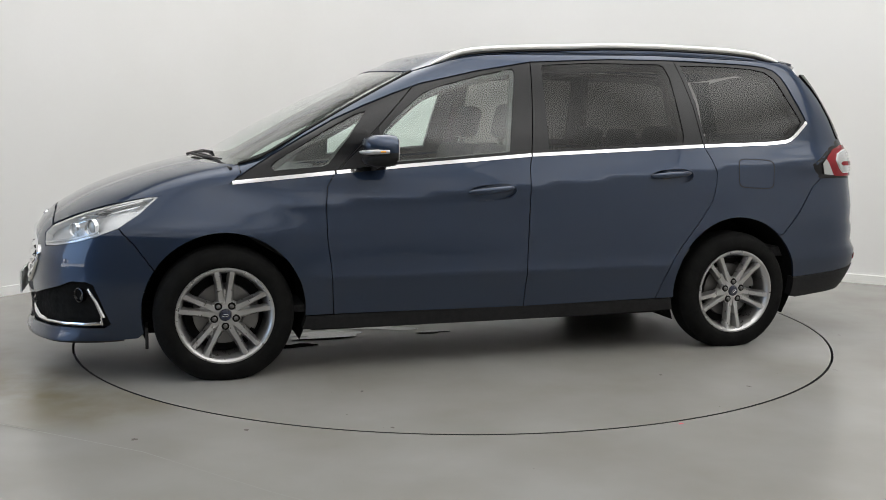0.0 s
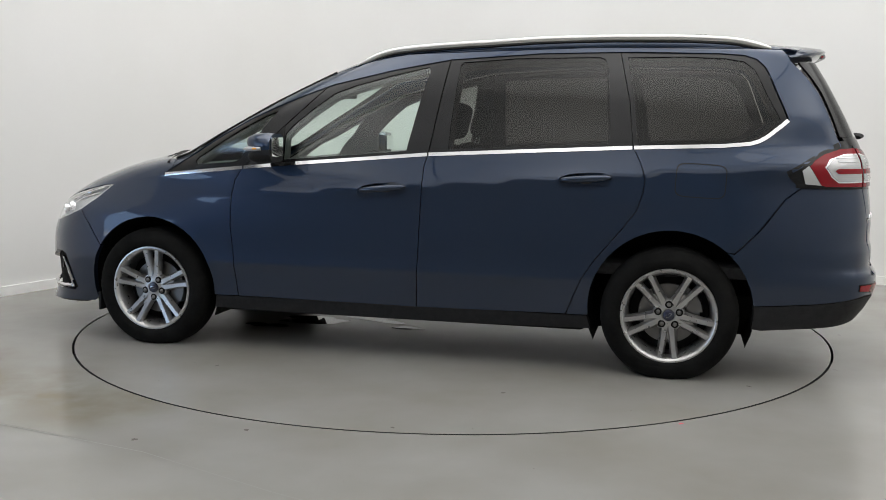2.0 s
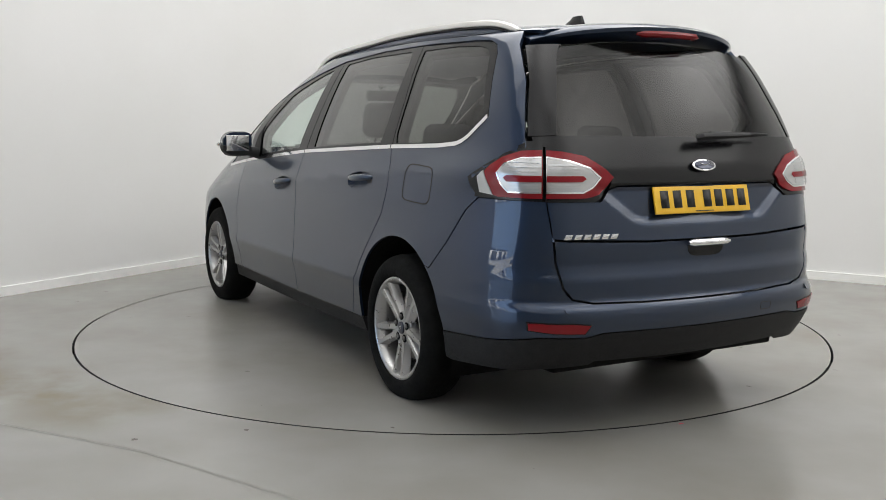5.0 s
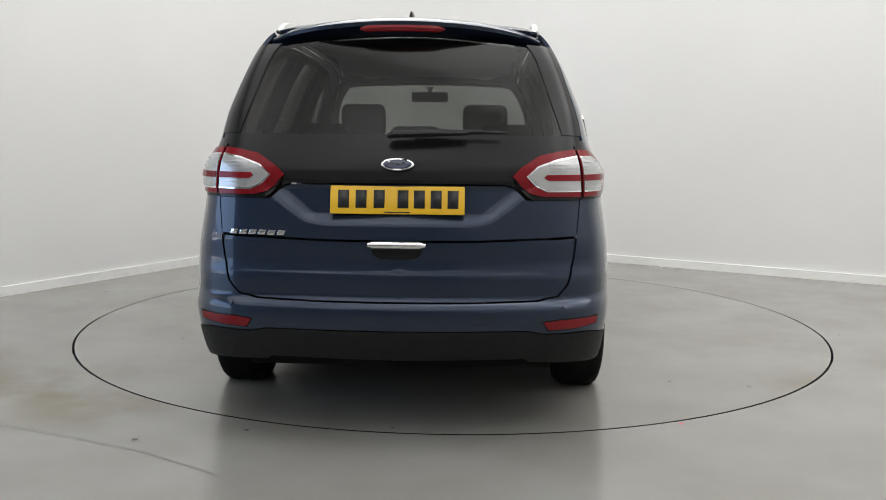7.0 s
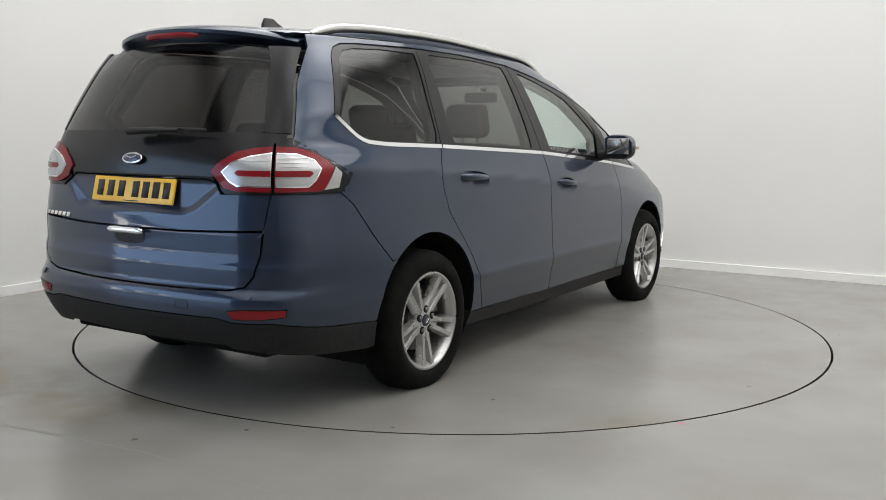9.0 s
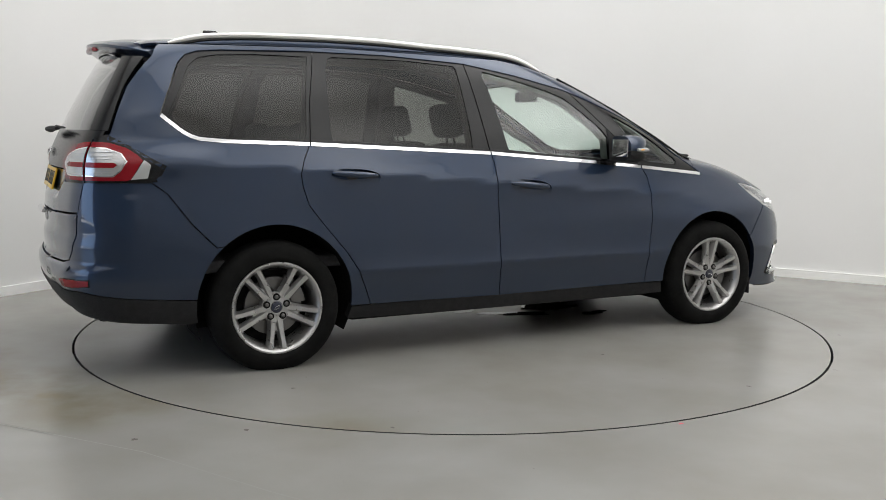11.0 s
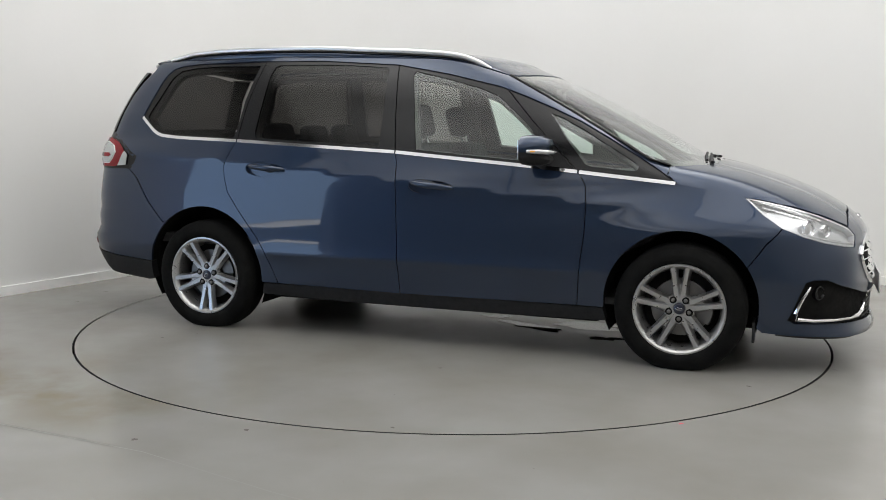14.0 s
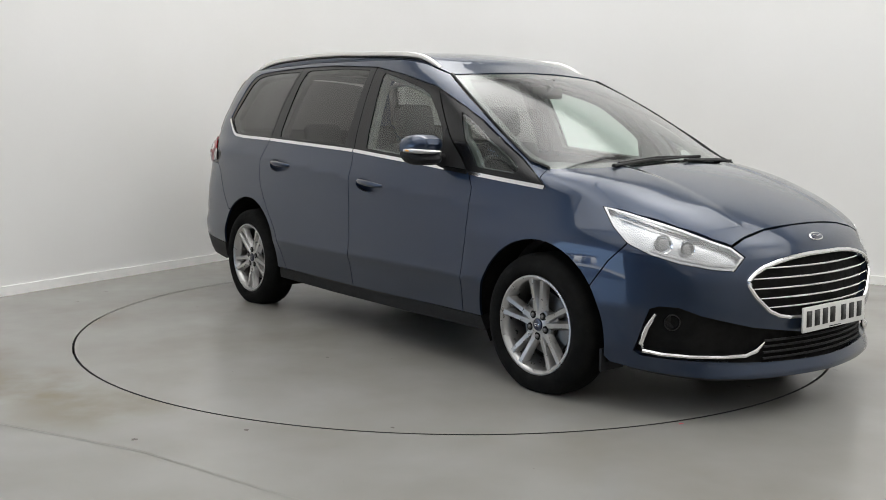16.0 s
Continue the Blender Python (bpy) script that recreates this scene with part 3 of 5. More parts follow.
def sheet(outline, where="round", gap=0.0025, lift=0.0, rim=0.014, cell=0.03, mirror=0, centre=False, hole=None):
    """Points, faces and normals of a panel. outline: points in space. mirror: -1 gives the right half; with centre, 1 gives both halves joined at y = 0."""
    mirror = mirror if centre or mirror < 0 else 0
    flat = space_to_round(outline) if where == "round" else outline[:, :2]
    if gap:
        flat2 = shrink(flat, gap)
        if centre:
            mid = (AXIS + np.pi / 2 - 1e-4) if where == "round" else 0.0
            if where == "round":
                flat2[:, 0] = np.where(np.abs(flat2[:, 0]) > mid - 0.006, np.sign(flat2[:, 0]) * (mid + 1e-4), flat2[:, 0])
            else:
                flat2[:, 1] = np.where(flat2[:, 1] < 0.006, 0.0, flat2[:, 1])
        flat = flat2
    cut = None
    if hole is None:
        q, faces = fill(flat, cell, cell)
    else:
        q, faces, cut = fill_round(flat, space_to_round(hole), cell)
    p = round_to_space(q) if where == "round" else top_to_space(q)
    n = slope(p)
    p = p + n * (lift(p)[:, None] if callable(lift) else lift)
    if facing(p, faces, n) < 0:
        faces = [g[::-1] for g in faces]
    normal = [[n[k] for k in f] for f in faces]
    if rim:
        count = {}
        for f in faces:
            for a, b in zip(f, f[1:] + f[:1]):
                count[(a, b)] = 1
        low, pp = {}, []
        border = [flat] + ([space_to_round(hole)] if hole is not None else [])
        lone = [(a, b) for a, b in count if (b, a) not in count]
        near = on_line(np.array([(q[a] + q[b]) / 2 for a, b in lone]), border)
        for (a, b), close in zip(lone, near):
            if not close:
                continue
            if (cut is not None and abs(q[a][0] - cut) < 1e-6 and abs(q[b][0] - cut) < 1e-6) or (centre and abs(p[a][1]) < 0.004 and abs(p[b][1]) < 0.004):
                continue
            for k in (a, b):
                if k not in low:
                    low[k] = len(p) + len(pp)
                    pp.append(p[k] - n[k] * rim)
            w = np.cross(p[b] - p[a], n[a])
            size = np.linalg.norm(w)
            if size > 1e-9:
                faces.append([b, a, low[a], low[b]])
                normal.append([w / size] * 4)
        if pp:
            p = np.vstack([p, pp])
    if mirror:
        flip = np.array([1.0, -1.0, 1.0])
        turned, tn = [f[::-1] for f in faces], [[v * flip for v in f[::-1]] for f in normal]
        if mirror < 0:
            p, faces, normal = p * flip, turned, tn
        else:
            mid = np.abs(p[:, 1]) < 0.004 if centre else np.zeros(len(p), bool)
            p = np.where(mid[:, None], p * [1, 0, 1], p)
            other = np.where(mid, np.arange(len(p)), len(p) + np.cumsum(~mid) - 1)
            faces = faces + [[int(other[i]) for i in f] for f in turned]
            normal = normal + tn
            p = np.vstack([p, (p * flip)[~mid]])
    return p, faces, normal


def panel(name, outline, mat, parent, label="", **how):
    p, f, n = sheet(dense(outline), **how)
    return mesh_object(name, p, f, mat, parent, label, n)


def arc(cx, cz, r, a0, a1, n=24, squash=1.0):
    return [(cx + r * math.cos(radians(a0 + (a1 - a0) * k / n)), cz + squash * r * math.sin(radians(a0 + (a1 - a0) * k / n))) for k in range(n + 1)]


def join(*lines):
    return np.vstack(lines)


# lines on the skin that neighbouring panels share
A_GAP = [(0.872, 1.012), (0.915, 0.94), (0.926, 0.85), (0.926, 0.694), (0.907, 0.533), (0.893, 0.300)]
B_GAP = [(-0.176, 1.097), (-0.160, 1.033), (-0.145, 0.70), (-0.128, 0.292)]
C_GAP = [(-1.222, 1.146), (-1.262, 1.069), (-1.287, 0.992), (-1.280, 0.93), (-1.253, 0.837), (-1.177, 0.735), (-1.054, 0.586), (-0.992, 0.491), (-0.945, 0.38), (-0.915, 0.300)]
BELT = [(1.381, 0.957), (0.872, 1.008), (0.546, 1.037), (-0.176, 1.094), (-0.70, 1.119), (-1.222, 1.143), (-1.657, 1.157), (-1.777, 1.168), (-1.848, 1.195), (-1.90, 1.235), (-1.952, 1.281)]
DLO_TOP = [(-1.952, 1.281), (-1.893, 1.424), (-1.840, 1.545), (-1.800, 1.585), (-1.74, 1.605), (-1.62, 1.615), (-1.215, 1.626), (-0.731, 1.622), (-0.246, 1.593), (0.075, 1.536),
           (0.395, 1.462), (0.553, 1.405), (0.710, 1.342), (0.866, 1.272), (1.021, 1.186), (1.176, 1.094), (1.290, 1.022), (1.381, 0.957)]
F_ARCH = arc(1.4245, 0.335, 0.388, 193, -10, 30)
R_ARCH = arc(-1.4245, 0.345, 0.398, 190, -8, 30)

WS_EDGE = np.array([(0.417, 0.589, 1.528), (0.60, 0.645, 1.434), (0.779, 0.692, 1.339), (1.054, 0.743, 1.182), (1.235, 0.759, 1.077), (1.337, 0.737, 1.045)])
COWL = [(1.337, 0.737), (1.42, 0.66), (1.50, 0.55), (1.545, 0.30), (1.555, 0.0)]
HEADER = [(0.545, 0.0), (0.53, 0.25), (0.49, 0.45), (0.45, 0.55)]
ROOF_SIDE = [(0.417, 0.589), (0.2, 0.592), (0.0, 0.594), (-1.0, 0.592), (-1.6, 0.580), (-1.92, 0.562)]
GATE_UP = [(0.612, 1.575), (0.665, 1.420), (0.708, 1.288), (0.727, 1.20), (0.730, 1.170)]
GATE_LOW = [(0.712, 0.960), (0.700, 0.835), (0.690, 0.721), (0.668, 0.627), (0.630, 0.583), (0.55, 0.566), (0.3, 0.560), (0.0, 0.559)]
LIGHT_TOP = [(-2.20, 1.158), (-2.10, 1.125), (-1.955, 1.020)]
BUMP_SEAM = [(-2.015, 0.960), (-1.945, 0.905), (-1.84, 0.760), (-1.725, 0.640)]
HOOD_SIDE = np.array([(1.33, 0.791, 1.005), (1.40, 0.812, 0.955), (1.573, 0.796, 0.929), (1.715, 0.780, 0.903)])
HEAD_TOP = np.array([(1.715, 0.780, 0.903), (1.889, 0.739, 0.866), (2.048, 0.669, 0.821), (2.162, 0.586, 0.771), (2.217, 0.521, 0.743)])
HEAD_IN = np.array([(2.217, 0.521, 0.743), (2.257, 0.483, 0.701), (2.254, 0.548, 0.646)])
HEAD_LOW = np.array([(2.254, 0.548, 0.646), (2.201, 0.632, 0.654), (2.106, 0.735, 0.678), (2.004, 0.796, 0.709), (1.905, 0.826, 0.750)])
HEAD_BACK = np.array([(1.905, 0.826, 0.750), (1.813, 0.815, 0.814), (1.715, 0.780, 0.903)])
HOOD_FRONT = np.array([(2.217, 0.521, 0.743), (2.218, 0.443, 0.774), (2.220, 0.301, 0.802), (2.231, 0.10, 0.816), (2.232, 0.0, 0.817)])
F_SEAM = np.array([(1.905, 0.826, 0.750), (1.83, 0.860, 0.67), (1.746, 0.88, 0.552)])
GRILLE = [(0.0, 0.700), (0.12, 0.699), (0.239, 0.690), (0.33, 0.676), (0.409, 0.656), (0.46, 0.634), (0.499, 0.604), (0.495, 0.575), (0.469, 0.536), (0.403, 0.473), (0.35, 0.450), (0.293, 0.440), (0.15, 0.435), (0.0, 0.433)]
BAND_TOP = np.array([(2.39, 0.0, 0.362), (2.375, 0.197, 0.362), (2.304, 0.479, 0.404), (2.193, 0.684, 0.459), (2.124, 0.746, 0.491), (2.06, 0.79, 0.493), (2.024, 0.807, 0.480)])
BAND_LOW = np.array([(2.002, 0.814, 0.419), (1.975, 0.816, 0.341), (1.955, 0.819, 0.290), (1.99, 0.81, 0.272), (2.086, 0.76, 0.270), (2.262, 0.57, 0.262), (2.325, 0.415, 0.252), (2.379, 0.149, 0.245), (2.39, 0.0, 0.243)])
DOOR_SPLIT = [(0.872, 1.010), (0.60, 1.280), (0.435, 1.448)]
B_UP = [(-0.176, 1.094), (-0.190, 1.187), (-0.243, 1.593)]
C_UP = [(-1.222, 1.143), (-1.195, 1.367), (-1.134, 1.626)]

car = tagged(new("car"), "dark blue metallic people carrier parked on a turntable", "car")


def group_part(name, parent, label=""):
    ob = new(name)
    ob.parent = parent
    return tagged(ob, label)


def oval(cx, cz, rx, rz, tilt=0.0, n=28, power=2.6):
    res = []
    for k in range(n):
        a = 2 * math.pi * k / n
        u, v = math.copysign(abs(math.cos(a)) ** (2 / power), math.cos(a)) * rx, math.copysign(abs(math.sin(a)) ** (2 / power), math.sin(a)) * rz
        res.append((cx + u * math.cos(tilt) - v * math.sin(tilt), cz + u * math.sin(tilt) + v * math.cos(tilt)))
    return res


# ---- side panels ----
def body_side(m):
    line = join(flank(C_GAP[::-1]), flank(BELT[5:]), flank(DLO_TOP[1:-1]), flank([(1.378, 0.962)]), HOOD_SIDE[:1], WS_EDGE[::-1], above(ROOF_SIDE[1:]), end(GATE_UP, -1),
                flank(LIGHT_TOP), flank(BUMP_SEAM), flank(arc(-1.4245, 0.345, 0.398, 131, -6, 24)), flank([(-1.02, 0.30)]))
    return panel("body_side", line, PAINT, car, mirror=m)


def wing(m):
    line = join(flank(A_GAP), flank([(1.03, 0.300)]), flank(arc(1.4245, 0.335, 0.388, 185, 34, 26)), F_SEAM[::-1], HEAD_BACK[1:], HOOD_SIDE[1:-1][::-1])
    return panel("front_wing", line, PAINT, car, mirror=m)


HANDLES = {"front_door": (0.062, 0.902, -0.09), "rear_door": (-0.995, 0.975, -0.06)}


def handle(door, m):
    cx, cz, tilt = HANDLES[door.name.split(".")[0]]
    hole = flank(oval(cx, cz, 0.137, 0.043, tilt))

    def bowl(p):
        d = np.stack([(p[:, 0] - cx) / 0.137, (p[:, 2] - cz) / 0.043], 1)
        return -0.055 * np.clip(1 - (np.abs(d) ** 2.6).sum(1), 0, 1) ** 0.6 - 0.001
    panel("handle_bowl", hole, PAINT, door, mirror=m, lift=bowl, gap=0.0, rim=0, cell=0.012)
    bm = bmesh.new()
    pts = []
    for k in range(17):
        f = k / 16
        x = cx - 0.125 + 0.25 * f
        p = flank([(x, cz + 0.013 + tilt * (x - cx))])[0]
        out = 0.030 * math.sin(math.pi * f) ** 0.5 - 0.008
        pts.append((p[0], m * (p[1] + out), p[2]))
    tube(bm, pts, [0.007 + 0.010 * math.sin(math.pi * k / 16) ** 0.5 for k in range(17)], 12, 0.8, up=(0, 1, 0))
    part("handle", bm, PAINT, door, "body-coloured pull handle")


def doors(m):
    res = []
    for name, line in (("front_door", join(flank(A_GAP[::-1]), flank(BELT[1:4]), flank(B_GAP))), ("rear_door", join(flank(B_GAP[::-1]), flank(BELT[3:6]), flank(C_GAP)))):
        cx, cz, tilt = HANDLES[name]
        door = group_part(name, car)
        out = round_to_space(shrink(space_to_round(dense(line, 0.02)), 0.0025))
        p, f, n = sheet(out, mirror=m, gap=0.0, hole=flank(oval(cx, cz, 0.136, 0.042, tilt)))
        mesh_object("door_skin", p, f, PAINT, door, "", n)
        handle(door, m)
        res.append(door)
    return res


FQ_OUT = [(0.435, 1.448)] + DLO_TOP[11:-1] + [(1.378, 0.962)] + [(0.872, 1.010), (0.60, 1.280)]
FQ_IN = [(0.70, 1.318), (0.76, 1.298), (0.90, 1.225), (1.021, 1.150), (1.165, 1.062), (1.185, 1.040), (1.17, 1.018), (0.935, 1.038), (0.905, 1.050), (0.80, 1.180)]
FD_OUT = DLO_TOP[8:11] + [(0.435, 1.448), (0.60, 1.280), (0.872, 1.010)] + BELT[2:4] + B_UP[1:]
FD_IN = [(-0.056, 1.112), (-0.10, 1.35), (-0.140, 1.535), (-0.128, 1.556), (0.075, 1.510), (0.28, 1.455), (0.385, 1.415), (0.50, 1.325), (0.60, 1.235), (0.632, 1.19), (0.640, 1.055), (0.3, 1.082)]
RD_OUT = DLO_TOP[7:8][:0] + [(-0.243, 1.593)] + B_UP[1::-1] + BELT[4:6] + C_UP[1:] + [(-0.731, 1.622)]
RD_IN = [(-0.282, 1.122), (-0.283, 1.25), (-0.300, 1.565), (-0.315, 1.580), (-0.6, 1.600), (-1.03, 1.603), (-1.06, 1.590), (-1.082, 1.53), (-1.106, 1.20), (-1.095, 1.162), (-0.7, 1.142)]
RQ_OUT = [(-1.134, 1.626), (-1.195, 1.367), (-1.222, 1.143)] + BELT[6:] + DLO_TOP[1:6]
RQ_IN = [(-1.170, 1.600), (-1.45, 1.602), (-1.65, 1.592), (-1.74, 1.575), (-1.79, 1.535), (-1.850, 1.41), (-1.915, 1.285), (-1.89, 1.250), (-1.83, 1.202), (-1.77, 1.180), (-1.65, 1.172), (-1.255, 1.160), (-1.235, 1.20), (-1.215, 1.38)]


def windows(m, body, fdoor, rdoor):
    for name, out, inn, glas, owner in (("quarter_light", FQ_OUT, FQ_IN, GLASS, body), ("door_window", FD_OUT, FD_IN, GLASS, fdoor),
                                        ("door_window", RD_OUT, RD_IN, PRIVACY, rdoor), ("rear_quarter_window", RQ_OUT, RQ_IN, PRIVACY, body)):
        o, i = dense(flank(out), 0.02), dense(flank(inn), 0.02)
        o = round_to_space(shrink(space_to_round(o), 0.003))
        p, f, n = sheet(o, mirror=m, gap=0.0, lift=-0.003, hole=i)
        mesh_object("window_frame", p, f, GLOSS, owner, "gloss black window surround", n)
        p, f, n = sheet(i, mirror=m, gap=-0.004, lift=-0.007, rim=0.0)
        pane = mesh_object(name, p, f, glas, owner, "clear greenish side window" if glas is GLASS else "dark tinted privacy window", n)
        p, f, n = sheet(dense(flank(out), 0.02), mirror=m, gap=0.0, lift=-0.035, rim=0.03, hole=round_to_space(shrink(space_to_round(i), 0.012)))
        mesh_object("pillar_trim", p, f, PILLAR, owner, "grey inner pillar trim", n)


def belt_strips(m, body, wing_, fdoor, rdoor):
    def strip(line, owner):
        q = np.array(line)
        d = np.gradient(q, axis=0)
        nrm = np.stack([-d[:, 1], d[:, 0]], 1) / np.linalg.norm(d, axis=1)[:, None]
        w = np.full(len(q), 0.009)
        pts = np.vstack([q + nrm * w[:, None], (q - nrm * w[:, None])[::-1]])
        p, f, n = sheet(dense(flank(pts)), mirror=m, gap=0.0, lift=0.004, rim=0.006, cell=0.02)
        mesh_object("chrome_strip", p, f, CHROME, owner, "bright chrome waistline strip", n)

    def between(a, b):
        bx, bz = np.array(BELT)[:9].T
        xs = np.linspace(a, b, 12)
        return np.stack([xs, np.interp(-xs, -bx, bz)], 1)
    strip(between(1.372, 0.877), wing_)
    strip(between(0.867, -0.172), fdoor)
    strip(between(-0.180, -1.218), rdoor)
    strip(np.vstack([between(-1.226, -1.74), [(-1.777, 1.168), (-1.815, 1.180), (-1.848, 1.198), (-1.875, 1.219), (-1.90, 1.240), (-1.925, 1.260), (-1.950, 1.283)]]), body)


def sill(m):
    line = flank([(1.03, 0.297), (0.4, 0.297), (-0.4, 0.297), (-1.02, 0.297), (-1.04, 0.225), (-0.4, 0.214), (0.4, 0.214), (1.05, 0.222)])
    panel("sill", line, BLACK, car, "matt black sill strip", mirror=m, lift=-0.006, rim=0.05)


def arch(x, m, r):
    """Liner of a wheel arch: a dark half tub."""
    bm = bmesh.new()
    rows = []
    for k in range(25):
        a = radians(-25 + 230 * k / 24)
        px, pz = x + r * math.cos(a), 0.34 + r * math.sin(a)
        edge = float(flank([(px, min(max(pz, 0.2), 0.85))])[0][1]) - 0.012
        rows.append([bm.verts.new((px, m * y, pz)) for y in (0.50, 0.70, edge)])
    for a, b in zip(rows, rows[1:]):
        for k in range(2):
            bm.faces.new((a[k], b[k], b[k + 1], a[k + 1])).smooth = True
    bm.faces.new([r_[0] for r_ in rows])
    part("arch_liner", bm, UNDER, car, "black wheel arch liner")


SIDES = {}
for m in (1, -1):
    b, w = body_side(m), wing(m)
    fd, rd = doors(m)
    SIDES[m] = (b, w, fd, rd)
    windows(m, b, fd, rd)
    belt_strips(m, b, w, fd, rd)
    sill(m)
    arch(1.4245, m, 0.400)
    arch(-1.4245, m, 0.410)

# fuel flap outline on the left rear quarter
flap_out, flap_in = oval(-1.552, 0.988, 0.121, 0.083, 0.05, 48, 6), oval(-1.552, 0.988, 0.1160, 0.0780, 0.05, 48, 6)
p, f, n = sheet(flank(flap_out), hole=flank(flap_in), gap=0.0, lift=0.0008, rim=0.001, cell=0.02)
mesh_object("fuel_flap_gap", p, f, GAP, SIDES[1][0], "thin shut line of the fuel flap", n)


# ---- rear ----
def lamp_pt(u, v):
    """A place in the drawing of the tail lamp: to points on the skin."""
    s = np.interp(u, [30, 430, 790], [-2.335, -2.133, -1.885])
    return s, 1.15 - (v - 80) * 0.188 / 230


def lamp_sheet(name, pts, mat, parent, m, lift, label="", rim=0.006):
    q = np.array([lamp_pt(*p) for p in pts])
    res, k = [], len(q)
    for a, b in zip(q, np.roll(q, -1, 0)):
        res += [a + (b - a) * j / 4 for j in range(4)]
    pts2, faces = fill(res, 0.02, 0.02)
    p = round_to_space(pts2)
    n = slope(p)
    p, f, n = finish(p + n * lift, faces, n, rim, m)
    return mesh_object(name, p, f, mat, parent, label, n)


def finish(p, faces, n, rim, m):
    if facing(p, faces, n) < 0:
        faces = [g[::-1] for g in faces]
    normal = [[n[k] for k in f] for f in faces]
    count = {(a, b) for f in faces for a, b in zip(f, f[1:] + f[:1])}
    low, pp = {}, []
    for a, b in sorted(count):
        if (b, a) not in count:
            for k in (a, b):
                if k not in low:
                    low[k] = len(p) + len(pp)
                    pp.append(p[k] - n[k] * rim)
            w = np.cross(p[b] - p[a], n[a])
            if np.linalg.norm(w) > 1e-9:
                faces.append([b, a, low[a], low[b]])
                normal.append([w / np.linalg.norm(w)] * 4)
    p = np.vstack([p] + ([pp] if pp else []))
    if m < 0:
        flip = np.array([1.0, -1.0, 1.0])
        p, faces, normal = p * flip, [f[::-1] for f in faces], [[v * flip for v in f[::-1]] for f in normal]
    return p, faces, normal


def tail_lamp(m, gate):
    lamp = group_part("tail_lamp", car, "red and clear tail lamp")
    lamp_sheet("bezel", [(436, 40), (500, 35), (560, 70), (675, 140), (790, 215), (755, 300), (740, 310), (436, 315)], GLOSS, lamp, m, 0.000, "gloss black bezel", 0.03)
    lamp_sheet("red_lens", [(438, 80), (520, 85), (600, 115), (660, 155), (688, 185), (665, 240), (640, 292), (620, 300), (438, 302)], RED, lamp, m, 0.008, "red lens")
    lamp_sheet("clear_lens", [(442, 118), (520, 122), (590, 150), (622, 190), (600, 240), (570, 272), (442, 272)], CLEAR, lamp, m, 0.012, "clear lens over silver reflector", 0.004)
    lamp_sheet("red_bar", [(442, 198), (575, 198), (590, 210), (575, 226), (442, 226)], RED, lamp, m, 0.016, "red light bar", 0.004)
    lamp_sheet("reversing_lens", [(693, 182), (724, 210), (708, 285), (640, 294), (668, 240)], CLEAR, lamp, m, 0.010, "clear ribbed lens", 0.004)
    lamp_sheet("chrome_line", [(442, 112), (520, 116), (595, 146), (628, 190), (605, 243), (572, 278), (442, 278)], CHROME, lamp, m, 0.010, "fine chrome outline", 0.004)
    for v in (140, 160, 178, 244, 258):
        lamp_sheet("reflector_rib", [(450, v - 3), (566, v - 3), (566, v + 3), (450, v + 3)], LAMP, lamp, m, 0.0145, "silver reflector rib", 0.003)
    inner = group_part("gate_lamp", gate, "red and clear lamp on the tailgate")
    lamp_sheet("bezel", [(424, 60), (300, 75), (100, 130), (20, 205), (110, 300), (140, 316), (424, 316)], GLOSS, inner, m, 0.000, "gloss black bezel", 0.03)
    lamp_sheet("red_lens", [(30, 205), (80, 165), (200, 108), (320, 88), (422, 80), (422, 302), (200, 300), (125, 285)], RED, inner, m, 0.008, "red lens")
    lamp_sheet("chrome_line", [(108, 206), (175, 158), (300, 126), (422, 110), (422, 278), (218, 278), (165, 256)], CHROME, inner, m, 0.010, "fine chrome outline", 0.004)
    lamp_sheet("clear_lens", [(118, 206), (182, 164), (300, 134), (420, 118), (420, 271), (222, 271), (172, 250)], CLEAR, inner, m, 0.012, "clear lens over silver reflector", 0.004)
    lamp_sheet("red_bar", [(205, 212), (222, 198), (420, 198), (420, 226), (230, 226)], RED, inner, m, 0.016, "red light bar", 0.004)

    for v in (150, 166, 182, 240, 254):
        lamp_sheet("reflector_rib", [(240, v - 3), (414, v - 3), (414, v + 3), (240, v + 3)], LAMP, inner, m, 0.0145, "silver reflector rib", 0.003)


